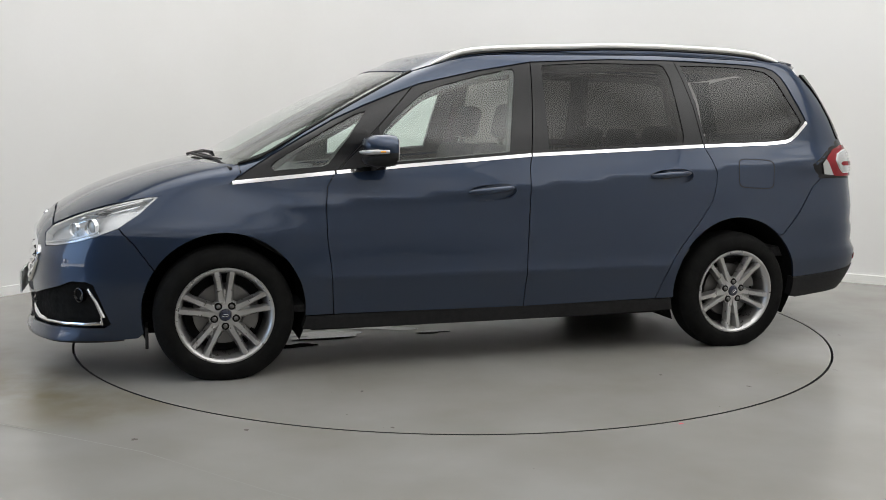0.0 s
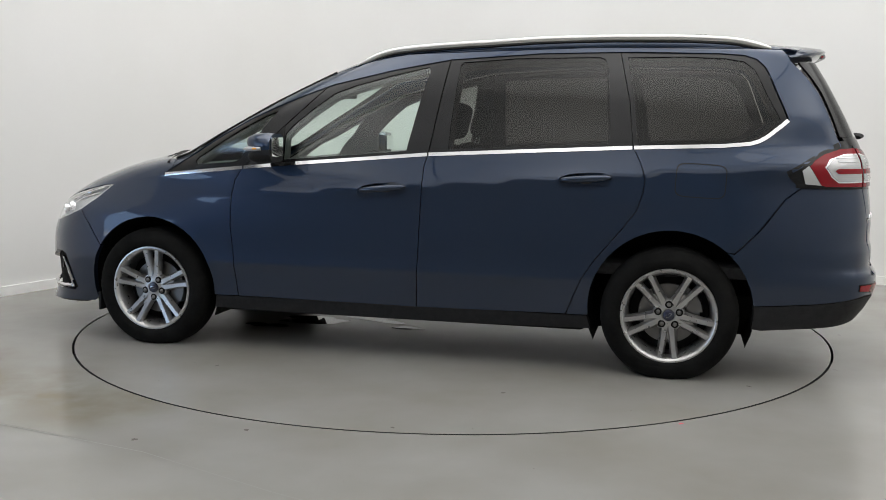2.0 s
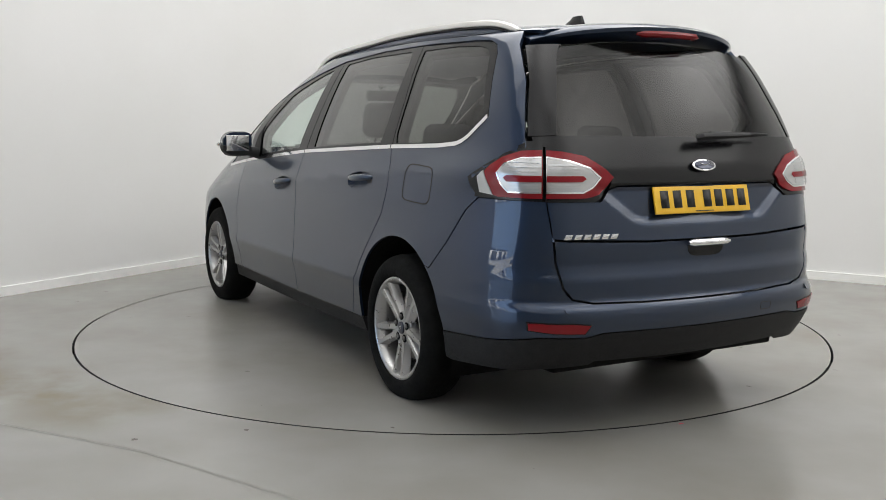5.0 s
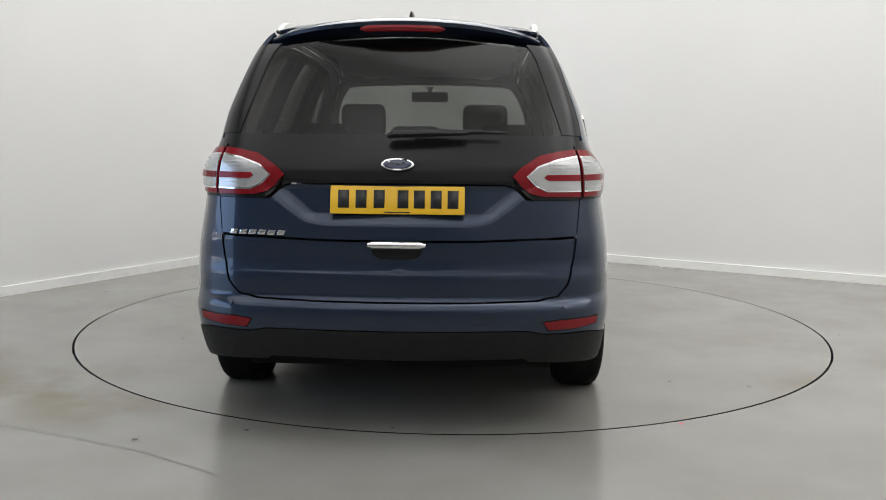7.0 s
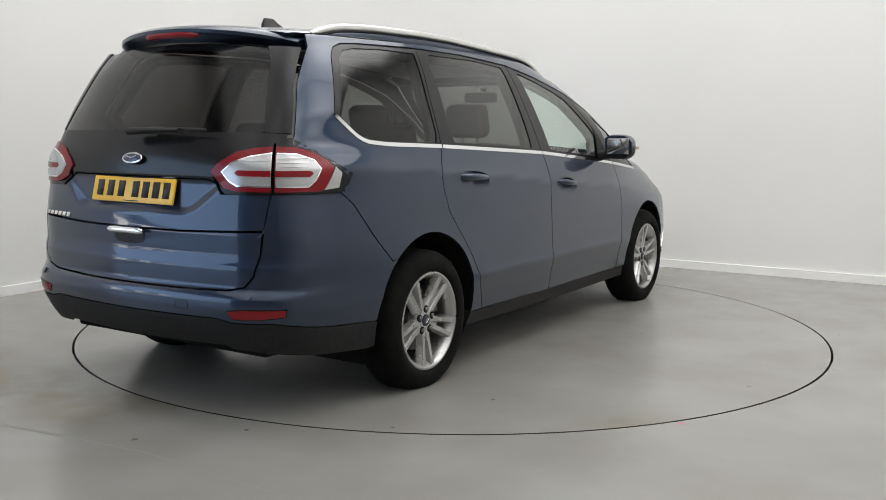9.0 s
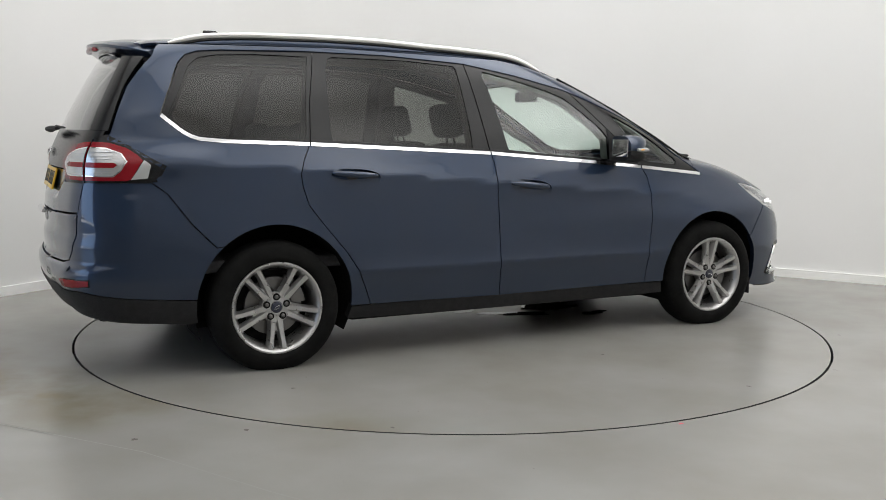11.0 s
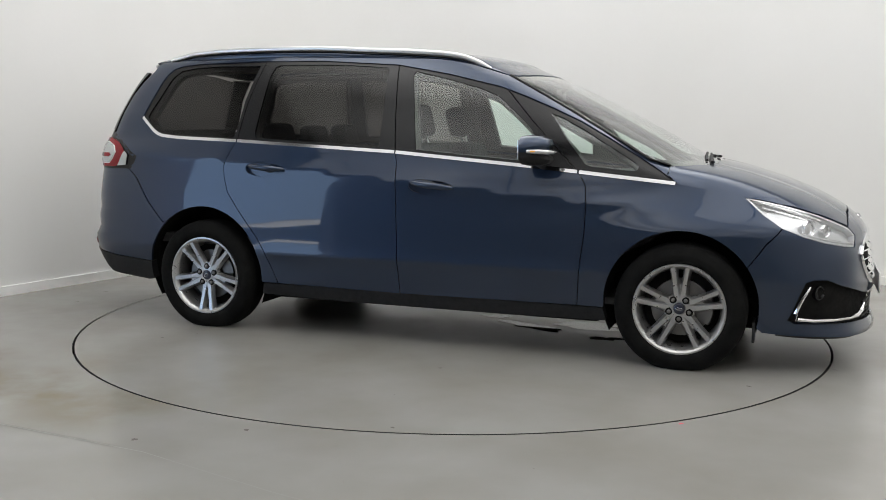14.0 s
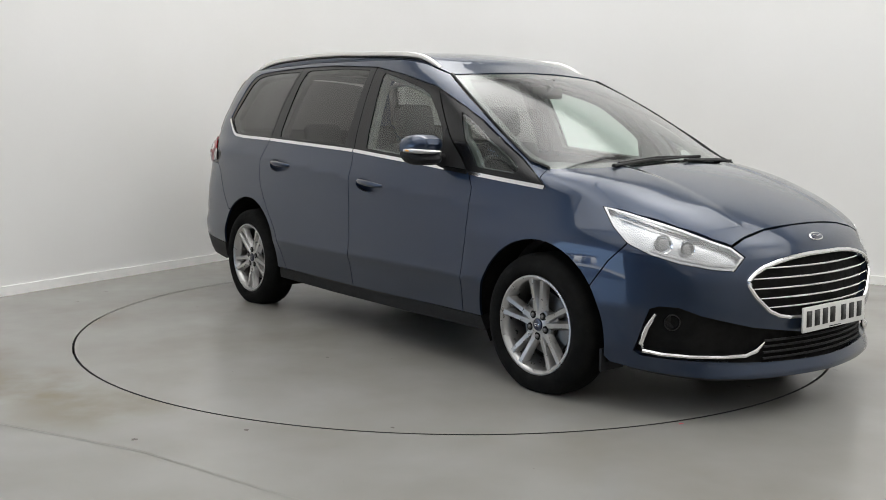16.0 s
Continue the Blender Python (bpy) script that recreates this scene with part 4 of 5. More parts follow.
def rear_end():
    bumper = join(flank(BUMP_SEAM), flank(arc(-1.4245, 0.345, 0.398, 131, 174, 8)), flank([(-1.83, 0.385), (-2.12, 0.405)]), end([(0.75, 0.440), (0.577, 0.437), (0.511, 0.451), (0, 0.449)], -1),
                  end(GATE_LOW[::-1], -1))
    bump = panel("rear_bumper", bumper, PAINT, car, mirror=1, centre=True)
    skirt = join(end([(0, 0.449), (0.511, 0.451), (0.577, 0.437), (0.75, 0.440)], -1), flank([(-2.12, 0.405), (-1.83, 0.385)]), flank(arc(-1.4245, 0.345, 0.398, 174, 191, 4)),
                 flank([(-1.86, 0.262), (-2.017, 0.275)]), end([(0.70, 0.300), (0.52, 0.31), (0.50, 0.325), (0, 0.318)], -1))
    panel("bumper_skirt", skirt, BLACK, car, "matt black plastic lower bumper", mirror=1, centre=True, lift=0.003, rim=0.05)
    gate = group_part("tailgate", car, "dark blue tailgate with a dark rear window")
    panel("lower_panel", join(end(GATE_LOW[1:], -1), end([(0, 0.797), (0.3, 0.798), (0.698, 0.812)], -1)), PAINT, gate, mirror=1, centre=True, gap=0.0045)
    panel("upper_panel", join(end([(0.712, 0.957), (0.699, 0.816), (0.3, 0.801), (0, 0.800)], -1), end([(0, 1.014), (0.42, 1.012), (0.455, 1.0), (0.50, 0.957)], -1)), PAINT, gate, mirror=1, centre=True, gap=0.0018, cell=0.012)
    panel("black_band", join(end([(0, 1.02), (0.42, 1.018), (0.455, 1.004), (0.444, 1.050), (0.52, 1.105), (0.62, 1.150), (0.716, 1.172), (0.713, 1.207), (0, 1.207)], -1)), GLOSS, gate, "gloss black band below the rear window", mirror=1, centre=True, gap=0.0)
    panel("rear_window", join(end([(0, 1.207), (0.640, 1.207), (0.600, 1.33), (0.545, 1.500), (0.525, 1.540), (0.505, 1.560), (0.30, 1.587), (0, 1.597)], -1)), PRIVACY, gate, "dark tinted rear window", mirror=1, centre=True, gap=0.0, rim=0.0)
    for m in (1, -1):
        panel("side_fin", join(end([(0.640, 1.207), (0.722, 1.203), (0.703, 1.288), (0.659, 1.42), (0.608, 1.568), (0.500, 1.572), (0.525, 1.540), (0.545, 1.500), (0.600, 1.33)], -1)), GLOSS, gate, "black fin beside the rear window", mirror=m, gap=0.001, lift=0.003)
        tail_lamp(m, gate)
        ref = group_part("reflector", bump, "red rear reflector")
        panel("red_lens", end([(0.572, 0.486), (0.64, 0.494), (0.79, 0.497), (0.786, 0.470), (0.70, 0.459), (0.592, 0.455)], -1), RED, ref, mirror=m, lift=0.004, gap=0.0, rim=0.01)
        panel("bezel", end([(0.566, 0.489), (0.64, 0.499), (0.795, 0.502), (0.790, 0.466), (0.70, 0.455), (0.588, 0.451)], -1), GLOSS, ref, mirror=m, lift=0.0015, gap=0.0, rim=0.004)
        panel("parking_sensor", end(oval(0.66, 0.545, 0.011, 0.011, 0, 14, 2), -1), PAINT, bump, "small round parking sensor", mirror=m, lift=0.003, gap=0.0, rim=0.004, cell=0.01)
    # shut line of the towing-eye cover
    p, f, n = sheet(end(oval(0.34, 0.496, 0.034, 0.017, 0, 40, 8), -1), hole=end(oval(0.34, 0.496, 0.0315, 0.0145, 0, 40, 8), -1), gap=0.0, lift=0.0008, rim=0.001, cell=0.01, mirror=-1)
    mesh_object("towing_cover_gap", p, f, GAP, bump, "thin shut line of the towing-eye cover", n)
    # spoiler with the high brake light
    bm = bmesh.new()
    rows = []
    for k in range(33):
        y = -0.565 + 1.13 * k / 32
        back = 0.17 * (y / 0.575) ** 2
        crown = 0.045 * (y / 0.575) ** 2 + 0.012 * abs(y / 0.55) ** 6
        slim = 1 - 0.35 * abs(y / 0.565) ** 6
        prof = [(-1.93, 1.688), (-2.06, 1.684), (-2.17, 1.668), (-2.192, 1.655), (-2.188, 1.640), (-2.14, 1.604), (-2.04, 1.600), (-1.95, 1.63)]
        rows.append([bm.verts.new((-2.02 + (x + 2.02) * slim + back * (1 if x < -2.0 else 0.5), y, 1.65 + (z - 1.65) * slim - crown)) for x, z in prof])
    for a, b in zip(rows, rows[1:]):
        for k in range(8):
            bm.faces.new((a[k], a[(k + 1) % 8], b[(k + 1) % 8], b[k])).smooth = True
    bm.faces.new(rows[0])
    bm.faces.new(rows[-1][::-1])
    bmesh.ops.recalc_face_normals(bm, faces=bm.faces)
    spoiler = part("roof_spoiler", bm, PAINT, gate)
    bm = bmesh.new()
    tube(bm, [(-2.176 + 0.17 * (y / 0.575) ** 2, y, 1.630 - 0.045 * (y / 0.575) ** 2) for y in np.linspace(-0.17, 0.17, 13)], [0.006] + [0.017] * 11 + [0.006], 8, 0.9)
    part("brake_light", bm, RED, spoiler, "slim red high-level brake light")
    # number plate, badge, lettering, handle, wiper
    plate = group_part("number_plate", gate, "yellow rear number plate with black characters")
    tilt = 14
    bm = bmesh.new()
    box(bm, (-0.005, -0.26, -0.0555), (0.005, 0.26, 0.0555), 0.004)
    part("plate", bm, YELLOW, plate)
    plate.matrix_basis = pose(-2.402, 0, 0.955, 0, tilt, 0)
    plate_bars(plate, -1)
    badge(gate, pose(-2.400, 0, 1.092, 0, 24, 0), -1)
    for k in range(6):
        bm = bmesh.new()
        y0 = 0.645 - k * 0.0385
        box(bm, (-0.004, -0.015, -0.010), (0.004, 0.015, 0.010), 0.003)
        for v in bm.verts:
            v.co.y -= v.co.z * 0.5
        p = end([(y0, 0.824)], -1)[0]
        nn = slope(p[None])[0]
        ob = part("letter_bar", bm, CHROME, gate, "small chrome lettering bar")
        ob.matrix_basis = Matrix.Translation(p + nn * 0.001) @ pose(0, 0, 0, 0, 0, -math.degrees(math.atan2(-nn[1], -nn[0])) * -1)
    bm = bmesh.new()
    tube(bm, [(-2.452 + 0.13 * y * y, y, 0.785) for y in np.linspace(-0.112, 0.112, 11)], [0.008] + [0.0155] * 9 + [0.008], 12, 1.0, up=(1, 0, 0))
    part("gate_handle", bm, CHROME, gate, "chrome tailgate handle")
    rec = [(0.0, 0.786), (0.100, 0.786), (0.094, 0.750), (0.080, 0.735), (0.060, 0.729), (0.0, 0.727)]
    panel("handle_recess", end(rec, -1), GLOSS, gate, "black recess below the handle", mirror=1, centre=True, lift=0.002, gap=0.0001, rim=0.003)
    wiper = group_part("rear_wiper", gate, "black rear wiper with its arm")
    bm = bmesh.new()
    tube(bm, [(-2.385, 0.03, 1.200), (-2.394, 0.018, 1.208), (-2.390, -0.10, 1.212), (-2.378, -0.27, 1.214)], [0.020, 0.026, 0.024, 0.015], 10, 0.6)
    part("arm", bm, BLACK, wiper)
    bm = bmesh.new()
    tube(bm, [(-2.368, -0.06, 1.222), (-2.368, -0.25, 1.219), (-2.356, -0.405, 1.217)], [0.008, 0.008, 0.005], 8, 1)
    part("blade", bm, BLACK, wiper)
    return gate


def plate_bars(plate, way):
    """Seven plain bars for the characters."""
    x = 0.0055 * way
    slots = [-0.215, -0.150, -0.085, -0.022, 0.070, 0.140, 0.208]
    for k, y in enumerate(slots):
        bm = bmesh.new()
        box(bm, (min(x, x + 0.0012 * way), y - 0.021, -0.032), (max(x, x + 0.0012 * way), y + 0.021, 0.038))
        part("character_bar", bm, INK, plate, "black character bar", smooth=False)
    bm = bmesh.new()
    box(bm, (min(x, x + 0.001 * way), -0.05, -0.050), (max(x, x + 0.001 * way), 0.05, -0.046))
    part("maker_bar", bm, INK, plate, "thin line of small print", smooth=False)


def badge(owner, at, way, size=1.0):
    ob = group_part("badge", owner, "oval blue badge with a chrome rim")
    ob.matrix_basis = at
    for name, mat, rx, rz, d in (("rim", CHROME, 0.063, 0.026, 0.006), ("face", BADGE, 0.056, 0.020, 0.009)):
        bm = bmesh.new()
        rows = []
        for r, dd in ((1.0, 0.0), (1.0, d * 0.6), (0.9, d), (0.0, d * 1.15)):
            rows.append([bm.verts.new((way * dd * 1.0, size * rx * r * math.cos(2 * math.pi * k / 32), size * rz * r * math.sin(2 * math.pi * k / 32))) for k in range(32)] if r else [bm.verts.new((way * dd, 0, 0))])
        for a, b in zip(rows, rows[1:]):
            for k in range(32):
                if len(b) == 1:
                    bm.faces.new((a[k], a[(k + 1) % 32], b[0])).smooth = True
                else:
                    bm.faces.new((a[k], a[(k + 1) % 32], b[(k + 1) % 32], b[k])).smooth = True
        bmesh.ops.recalc_face_normals(bm, faces=bm.faces)
        part(name, bm, mat, ob)
    bm = bmesh.new()
    tube(bm, [(way * 0.0112, size * 0.034 * math.cos(a), size * (0.004 * math.sin(3 * a) + 0.002)) for a in np.linspace(0.2, 2.9, 15)], 0.0022 * size, 6)
    part("script", bm, CHROME, ob, "small chrome emblem line")


GATE = rear_end()


# ---- front ----
def front_end():
    grille = end(GRILLE, 1)
    nose = join(HOOD_FRONT[::-1], HEAD_IN[1:], HEAD_LOW[1:], F_SEAM[1:], flank(arc(1.4245, 0.335, 0.388, 34, -14, 10)), flank([(1.83, 0.215), (1.95, 0.205)]),
                end([(0.76, 0.200), (0.63, 0.190), (0.40, 0.182), (0.0, 0.176)], 1), BAND_LOW[::-1], BAND_TOP[::-1], grille[::-1])
    bump = panel("front_bumper", nose, PAINT, car, mirror=1, centre=True, rim=0.03)
    panel("lower_intake", join(BAND_TOP, BAND_LOW), UNDER, car, "black lower intake and lamp pockets", mirror=1, centre=True, gap=-0.006, lift=-0.028, rim=0.0)
    panel("splitter", join(end([(0, 0.178), (0.40, 0.184), (0.63, 0.192), (0.76, 0.202)], 1), flank([(1.95, 0.207), (1.90, 0.190), (2.0, 0.182)]), end([(0.62, 0.171), (0.4, 0.163), (0.0, 0.158)], 1)), BLACK, car, "black underside lip",
          mirror=1, centre=True, gap=0.0, lift=-0.02, rim=0.1)
    for k in range(4):
        z = 0.262 + 0.026 * k
        bm = bmesh.new()
        tube(bm, [tuple(end([(abs(y), z)], 1)[0] * [1, 1 if y > 0 else -1, 1] - np.array([0.012, 0, 0])) for y in np.linspace(-0.40, 0.40, 17)], 0.0055, 6)
        part("intake_bar", bm, BLACK, car, "thin black intake bar")
    # grille: dark back, chrome surround and bars
    gr = group_part("grille", car, "black grille with chrome bars in a chrome surround")
    panel("back", grille, UNDER, gr, "black grille back", mirror=1, centre=True, gap=-0.004, lift=-0.03, rim=0.0)
    bm = bmesh.new()
    loop = [tuple(q) for q in grille] + [(q[0], -q[1], q[2]) for q in grille[-2:0:-1]]
    loop = [np.array(q) + np.array([0.004, 0, 0]) for q in loop]
    fine = []
    for a, b in zip(loop, loop[1:] + loop[:1]):
        fine += [a + (b - a) * k / 3 for k in range(3)]
    tube(bm, fine + fine[:2], 0.0100, 8)
    part("surround", bm, CHROME, gr)
    zs = [0.652, 0.610, 0.568, 0.526, 0.486]
    gz = np.array(GRILLE)
    for z in zs:
        zz = np.linspace(0, 0.5, 200)
        ins = inside([tuple(v) for v in gz] + [(-0.01, 0.433), (-0.01, 0.70)], zz, np.full(200, z))
        half = float(zz[ins].max()) - 0.006
        ys = np.linspace(-half, half, 25)
        bm = bmesh.new()
        pts = []
        for y in ys:
            q = end([(abs(y), z)], 1)[0]
            pts.append((q[0] - 0.006, y, q[2]))
        tube(bm, pts, [0.0032 + 0.0022 * min(1, (1 - abs(y) / half) * 2.2) for y in ys], 8, 1.0)
        part("bar", bm, CHROME, gr, "slim chrome grille bar")
    plate = group_part("number_plate", car, "white front number plate with black characters")
    bm = bmesh.new()
    box(bm, (-0.005, -0.26, -0.0555), (0.005, 0.26, 0.0555), 0.004)
    part("plate", bm, WHITE, plate)
    plate.matrix_basis = pose(2.408, 0, 0.425, 0, -2, 0)
    plate_bars(plate, 1)
    c = end([(0.0, 0.763)], 1)[0]
    badge(car, pose(c[0] - 0.002, 0, 0.763, 0, -38, 0), 1, 0.85)
    for m in (1, -1):
        # headlamp
        lamp = group_part("headlamp", car, "clear headlamp with silver reflectors")
        outline = dense(join(HEAD_TOP[:-1], HEAD_IN, HEAD_LOW[1:], HEAD_BACK[1:-1]), 0.02)
        p, f, n = sheet(outline, mirror=m, gap=0.002, lift=-0.034, rim=0.0)
        mesh_object("housing", p, f, LAMP, lamp, "silver lamp housing", n)
        p, f, n = sheet(outline, mirror=m, gap=0.001, lift=-0.004, rim=0.03, hole=round_to_space(shrink(space_to_round(outline), 0.010)))
        mesh_object("bezel", p, f, LAMP, lamp, "bright lamp bezel", n)
        p, f, n = sheet(outline, mirror=m, gap=0.002, lift=-0.001, rim=0.0)
        lens = mesh_object("lens", p, f, LENS, lamp, "clear lamp cover", n)
        lens.visible_shadow = False
        for (x, y, z), r, mat in (((2.02, 0.735, 0.748), 0.034, BLACK), ((2.10, 0.675, 0.735), 0.026, BLACK)):
            bm = bmesh.new()
            turn = Matrix.Translation((x, m * y, z)) @ pose(0, 0, 0, 0, 0, -90 + m * 38)
            lathe(bm, [(r * 1.25, 0.0), (r * 1.2, 0.018), (r * 1.0, 0.012), (r * 0.92, -0.01)], 28, turn)
            part("projector_ring", bm, CHROME, lamp, "chrome projector ring")
            bm = bmesh.new()
            bmesh.ops.create_uvsphere(bm, u_segments=20, v_segments=12, radius=r * 0.9, matrix=turn @ Matrix.Diagonal((1, 0.5, 1, 1)))
            for q in bm.faces:
                q.smooth = True
            part("projector_lens", bm, CLEAR, lamp, "clear projector lens")
        for k in range(3):
            bm = bmesh.new()
            a = np.array([(1.80 + 0.015 * k, 0.782 - 0.004 * k, 0.872 - 0.026 * k), (1.95 + 0.02 * k, 0.735 - 0.003 * k, 0.832 - 0.030 * k), (2.10, 0.655 - 0.004 * k, 0.782 - 0.026 * k)])
            tube(bm, [(q[0] - 0.012, m * (q[1] - 0.014), q[2]) for q in a], [0.004, 0.008, 0.006], 8)
            part("light_guide", bm, CHROME, lamp, "silver light guide fin")
        bm = bmesh.new()
        tube(bm, [(q[0] - 0.01, m * (q[1] - 0.012), q[2] + 0.016) for q in HEAD_LOW[:4]] , 0.007, 8)
        part("running_light", bm, CLEAR, lamp, "white running light strip")
        # chrome hook round the lamp pocket
        bm = bmesh.new()
        hook = [(2.045, 0.796, 0.462), (2.01, 0.806, 0.40), (1.982, 0.808, 0.325), (1.990, 0.803, 0.296), (2.06, 0.765, 0.288), (2.16, 0.70, 0.285), (2.25, 0.60, 0.284), (2.298, 0.505, 0.286), (2.318, 0.455, 0.305), (2.330, 0.415, 0.338)]
        hk = round_to_space(space_to_round(np.array(hook)))
        hn = slope(hk)
        tube(bm, [(q[0], m * q[1], q[2]) for q in hk + hn * 0.002], [0.006, 0.010, 0.012, 0.012, 0.010, 0.009, 0.009, 0.011, 0.013, 0.004], 8)
        part("lamp_hook", bm, CHROME, bump, "chrome hook-shaped trim round the lamp pocket")
        bm = bmesh.new()
        c = round_to_space(space_to_round(np.array([(2.09, 0.75, 0.425)])))[0]
        nn = slope(c[None])[0]
        lathe(bm, [(0.034, -0.02), (0.036, 0.004), (0.030, 0.006), (0.024, -0.006), (0.0005, -0.008)], 24, Matrix.Translation((c[0] - nn[0] * 0.022, m * (c[1] - nn[1] * 0.022), c[2])) @ pose(0, 0, 0, 0, 0, -90 + m * 40))
        part("fog_lamp", bm, GLOSS, bump, "small round fog lamp")


RAIL = curve([(-1.95, 1.672), (-1.779, 1.690), (-1.621, 1.702), (-1.461, 1.711), (-1.069, 1.716), (-0.741, 1.712), (-0.412, 1.694), (-0.085, 1.662), (0.077, 1.640), (0.30, 1.585)], 0.05)


def blade(bm, pts, wide, tall):
    """An upright oval bar along points; tall: half height at each."""
    rings = []
    for (x, y, z), h in zip(pts, tall):
        rings.append([bm.verts.new((x, y + wide * math.copysign(abs(math.cos(a)) ** 0.7, math.cos(a)), z + h * math.copysign(abs(math.sin(a)) ** 0.7, math.sin(a)))) for a in (2 * math.pi * k / 14 for k in range(14))])
    for r0, r1 in zip(rings, rings[1:]):
        for k in range(14):
            bm.faces.new((r0[k], r0[(k + 1) % 14], r1[(k + 1) % 14], r1[k])).smooth = True
    bm.faces.new(rings[0][::-1])
    bm.faces.new(rings[-1])
    bmesh.ops.recalc_face_normals(bm, faces=bm.faces)


def top_side():
    roof = join(above(ROOF_SIDE), above([(-2.0, 0.53), (-2.06, 0.3), (-2.08, 0.0)]), above(HEADER))
    panel("roof", roof, PAINT, car, where="top", mirror=1, centre=True)
    ws = join(WS_EDGE, above(COWL[1:]), above(HEADER))
    screen = panel("windscreen", ws, GLASS, car, "clear windscreen with a faint green tint", where="top", mirror=1, centre=True, lift=-0.004, rim=0.0, gap=0.001)
    inner = np.array([(0.60, 0.0), (0.585, 0.25), (0.545, 0.44), (0.52, 0.545), (0.62, 0.60), (0.80, 0.655), (1.05, 0.70), (1.20, 0.715), (1.29, 0.695), (1.42, 0.52), (1.46, 0.28), (1.475, 0.0)])
    rim = np.vstack([np.array(WS_EDGE)[:, :2], COWL[1:], inner[::-1], HEADER])
    panel("screen_border", above(rim), GLOSS, screen, "black printed border of the windscreen", where="top", mirror=1, centre=True, lift=-0.007, rim=0.0, gap=0.001)
    for m in (1, -1):
        bm = bmesh.new()
        pts = [(q[0], m * q[1], q[2] + 0.004) for q in WS_EDGE]
        tube(bm, pts, 0.007, 6)
        part("screen_seal", bm, GLOSS, screen, "black windscreen seal")
    panel("bonnet", join(above(COWL[::-1]), HOOD_SIDE, HEAD_TOP[1:], HOOD_FRONT[1:]), PAINT, car, where="top", mirror=1, centre=True)
    panel("headliner", above([(0.40, 0.0), (0.36, 0.40), (0.2, 0.54), (-1.8, 0.52), (-1.95, 0.3), (-1.95, 0.0)]), TRIM, car, "pale grey cloth headliner", where="top", mirror=1, centre=True, lift=-0.05, gap=0.0001, rim=0.0, cell=0.08)
    # roof rails
    for m in (1, -1):
        bm = bmesh.new()
        pts = []
        for k in range(41):
            f = k / 40
            x = 0.30 - 2.17 * f
            base = above([(x, 0.575 - 0.02 * step(-x, 1.0, 1.9))])[0]
            foot = min(1.0, math.sin(math.pi * min(f, 1 - f) / 0.2) if min(f, 1 - f) < 0.1 else 1.0)
            pts.append((x, m * base[1], base[2] - 0.004 + (max(0.022, float(RAIL(x)) - base[2] - 0.008)) * foot))
        tall = [0.008 if k in (0, 40) else 0.015 for k in range(41)]
        blade(bm, pts, 0.0135, tall)
        part("roof_rail", bm, SATIN, car, "satin aluminium roof rail")
        # thin black strip between the rail and its base
        bm = bmesh.new()
        blade(bm, [(q[0], q[1] * 1.001, q[2] - 0.019) for q in pts[1:-1]], 0.0125, [0.004] * 39)
        part("rail_line", bm, GLOSS, car, "thin black line below the roof rail")
        bm = bmesh.new()
        blade(bm, [(q[0], q[1], q[2] - 0.043) for q in pts[1:-1]], 0.013, [0.021] * 39)
        part("rail_base", bm, PAINT, car, "body-coloured base of the roof rail")
    bm = bmesh.new()
    rows = []
    for k, (x0, x1, w, z) in enumerate(((-1.36, -1.58, 0.034, 0.0), (-1.42, -1.58, 0.022, 0.028), (-1.475, -1.575, 0.013, 0.05), (-1.50, -1.568, 0.006, 0.066))):
        base = float(above([(-1.52, 0.0)])[0][2]) - 0.004
        rows.append([bm.verts.new((x, y, base + z)) for x, y in ((x0, 0.0), ((x0 + x1) / 2, w), (x1, w * 0.5), (x1, -w * 0.5), ((x0 + x1) / 2, -w))])
    for a, b in zip(rows, rows[1:]):
        for k in range(5):
            bm.faces.new((a[k], a[(k + 1) % 5], b[(k + 1) % 5], b[k])).smooth = True
    bm.faces.new(rows[-1])
    bmesh.ops.recalc_face_normals(bm, faces=bm.faces)
    part("roof_aerial", bm, GLOSS, car, "small dark shark-fin aerial")
    # windscreen wipers
    for pts in (((1.53, -0.50), (1.50, -0.20), (1.47, 0.16)), ((1.53, 0.05), (1.49, 0.36), (1.41, 0.62))):
        wp = group_part("windscreen_wiper", car, "black windscreen wiper")
        bm = bmesh.new()
        tube(bm, [tuple(above([(x, abs(y))])[0] * [1, math.copysign(1, y), 1] + np.array([0, 0, 0.010])) for x, y in pts], [0.012, 0.009, 0.006], 8, 0.7)
        part("arm", bm, BLACK, wp)
        bm = bmesh.new()
        tube(bm, [tuple(above([(x - 0.035, abs(y + d))])[0] * [1, math.copysign(1, y + d), 1] + np.array([0, 0, 0.004])) for (x, y), d in zip(pts, (0.08, 0.1, 0.14))], 0.008, 6)
        part("blade", bm, BLACK, wp)


front_end()
top_side()


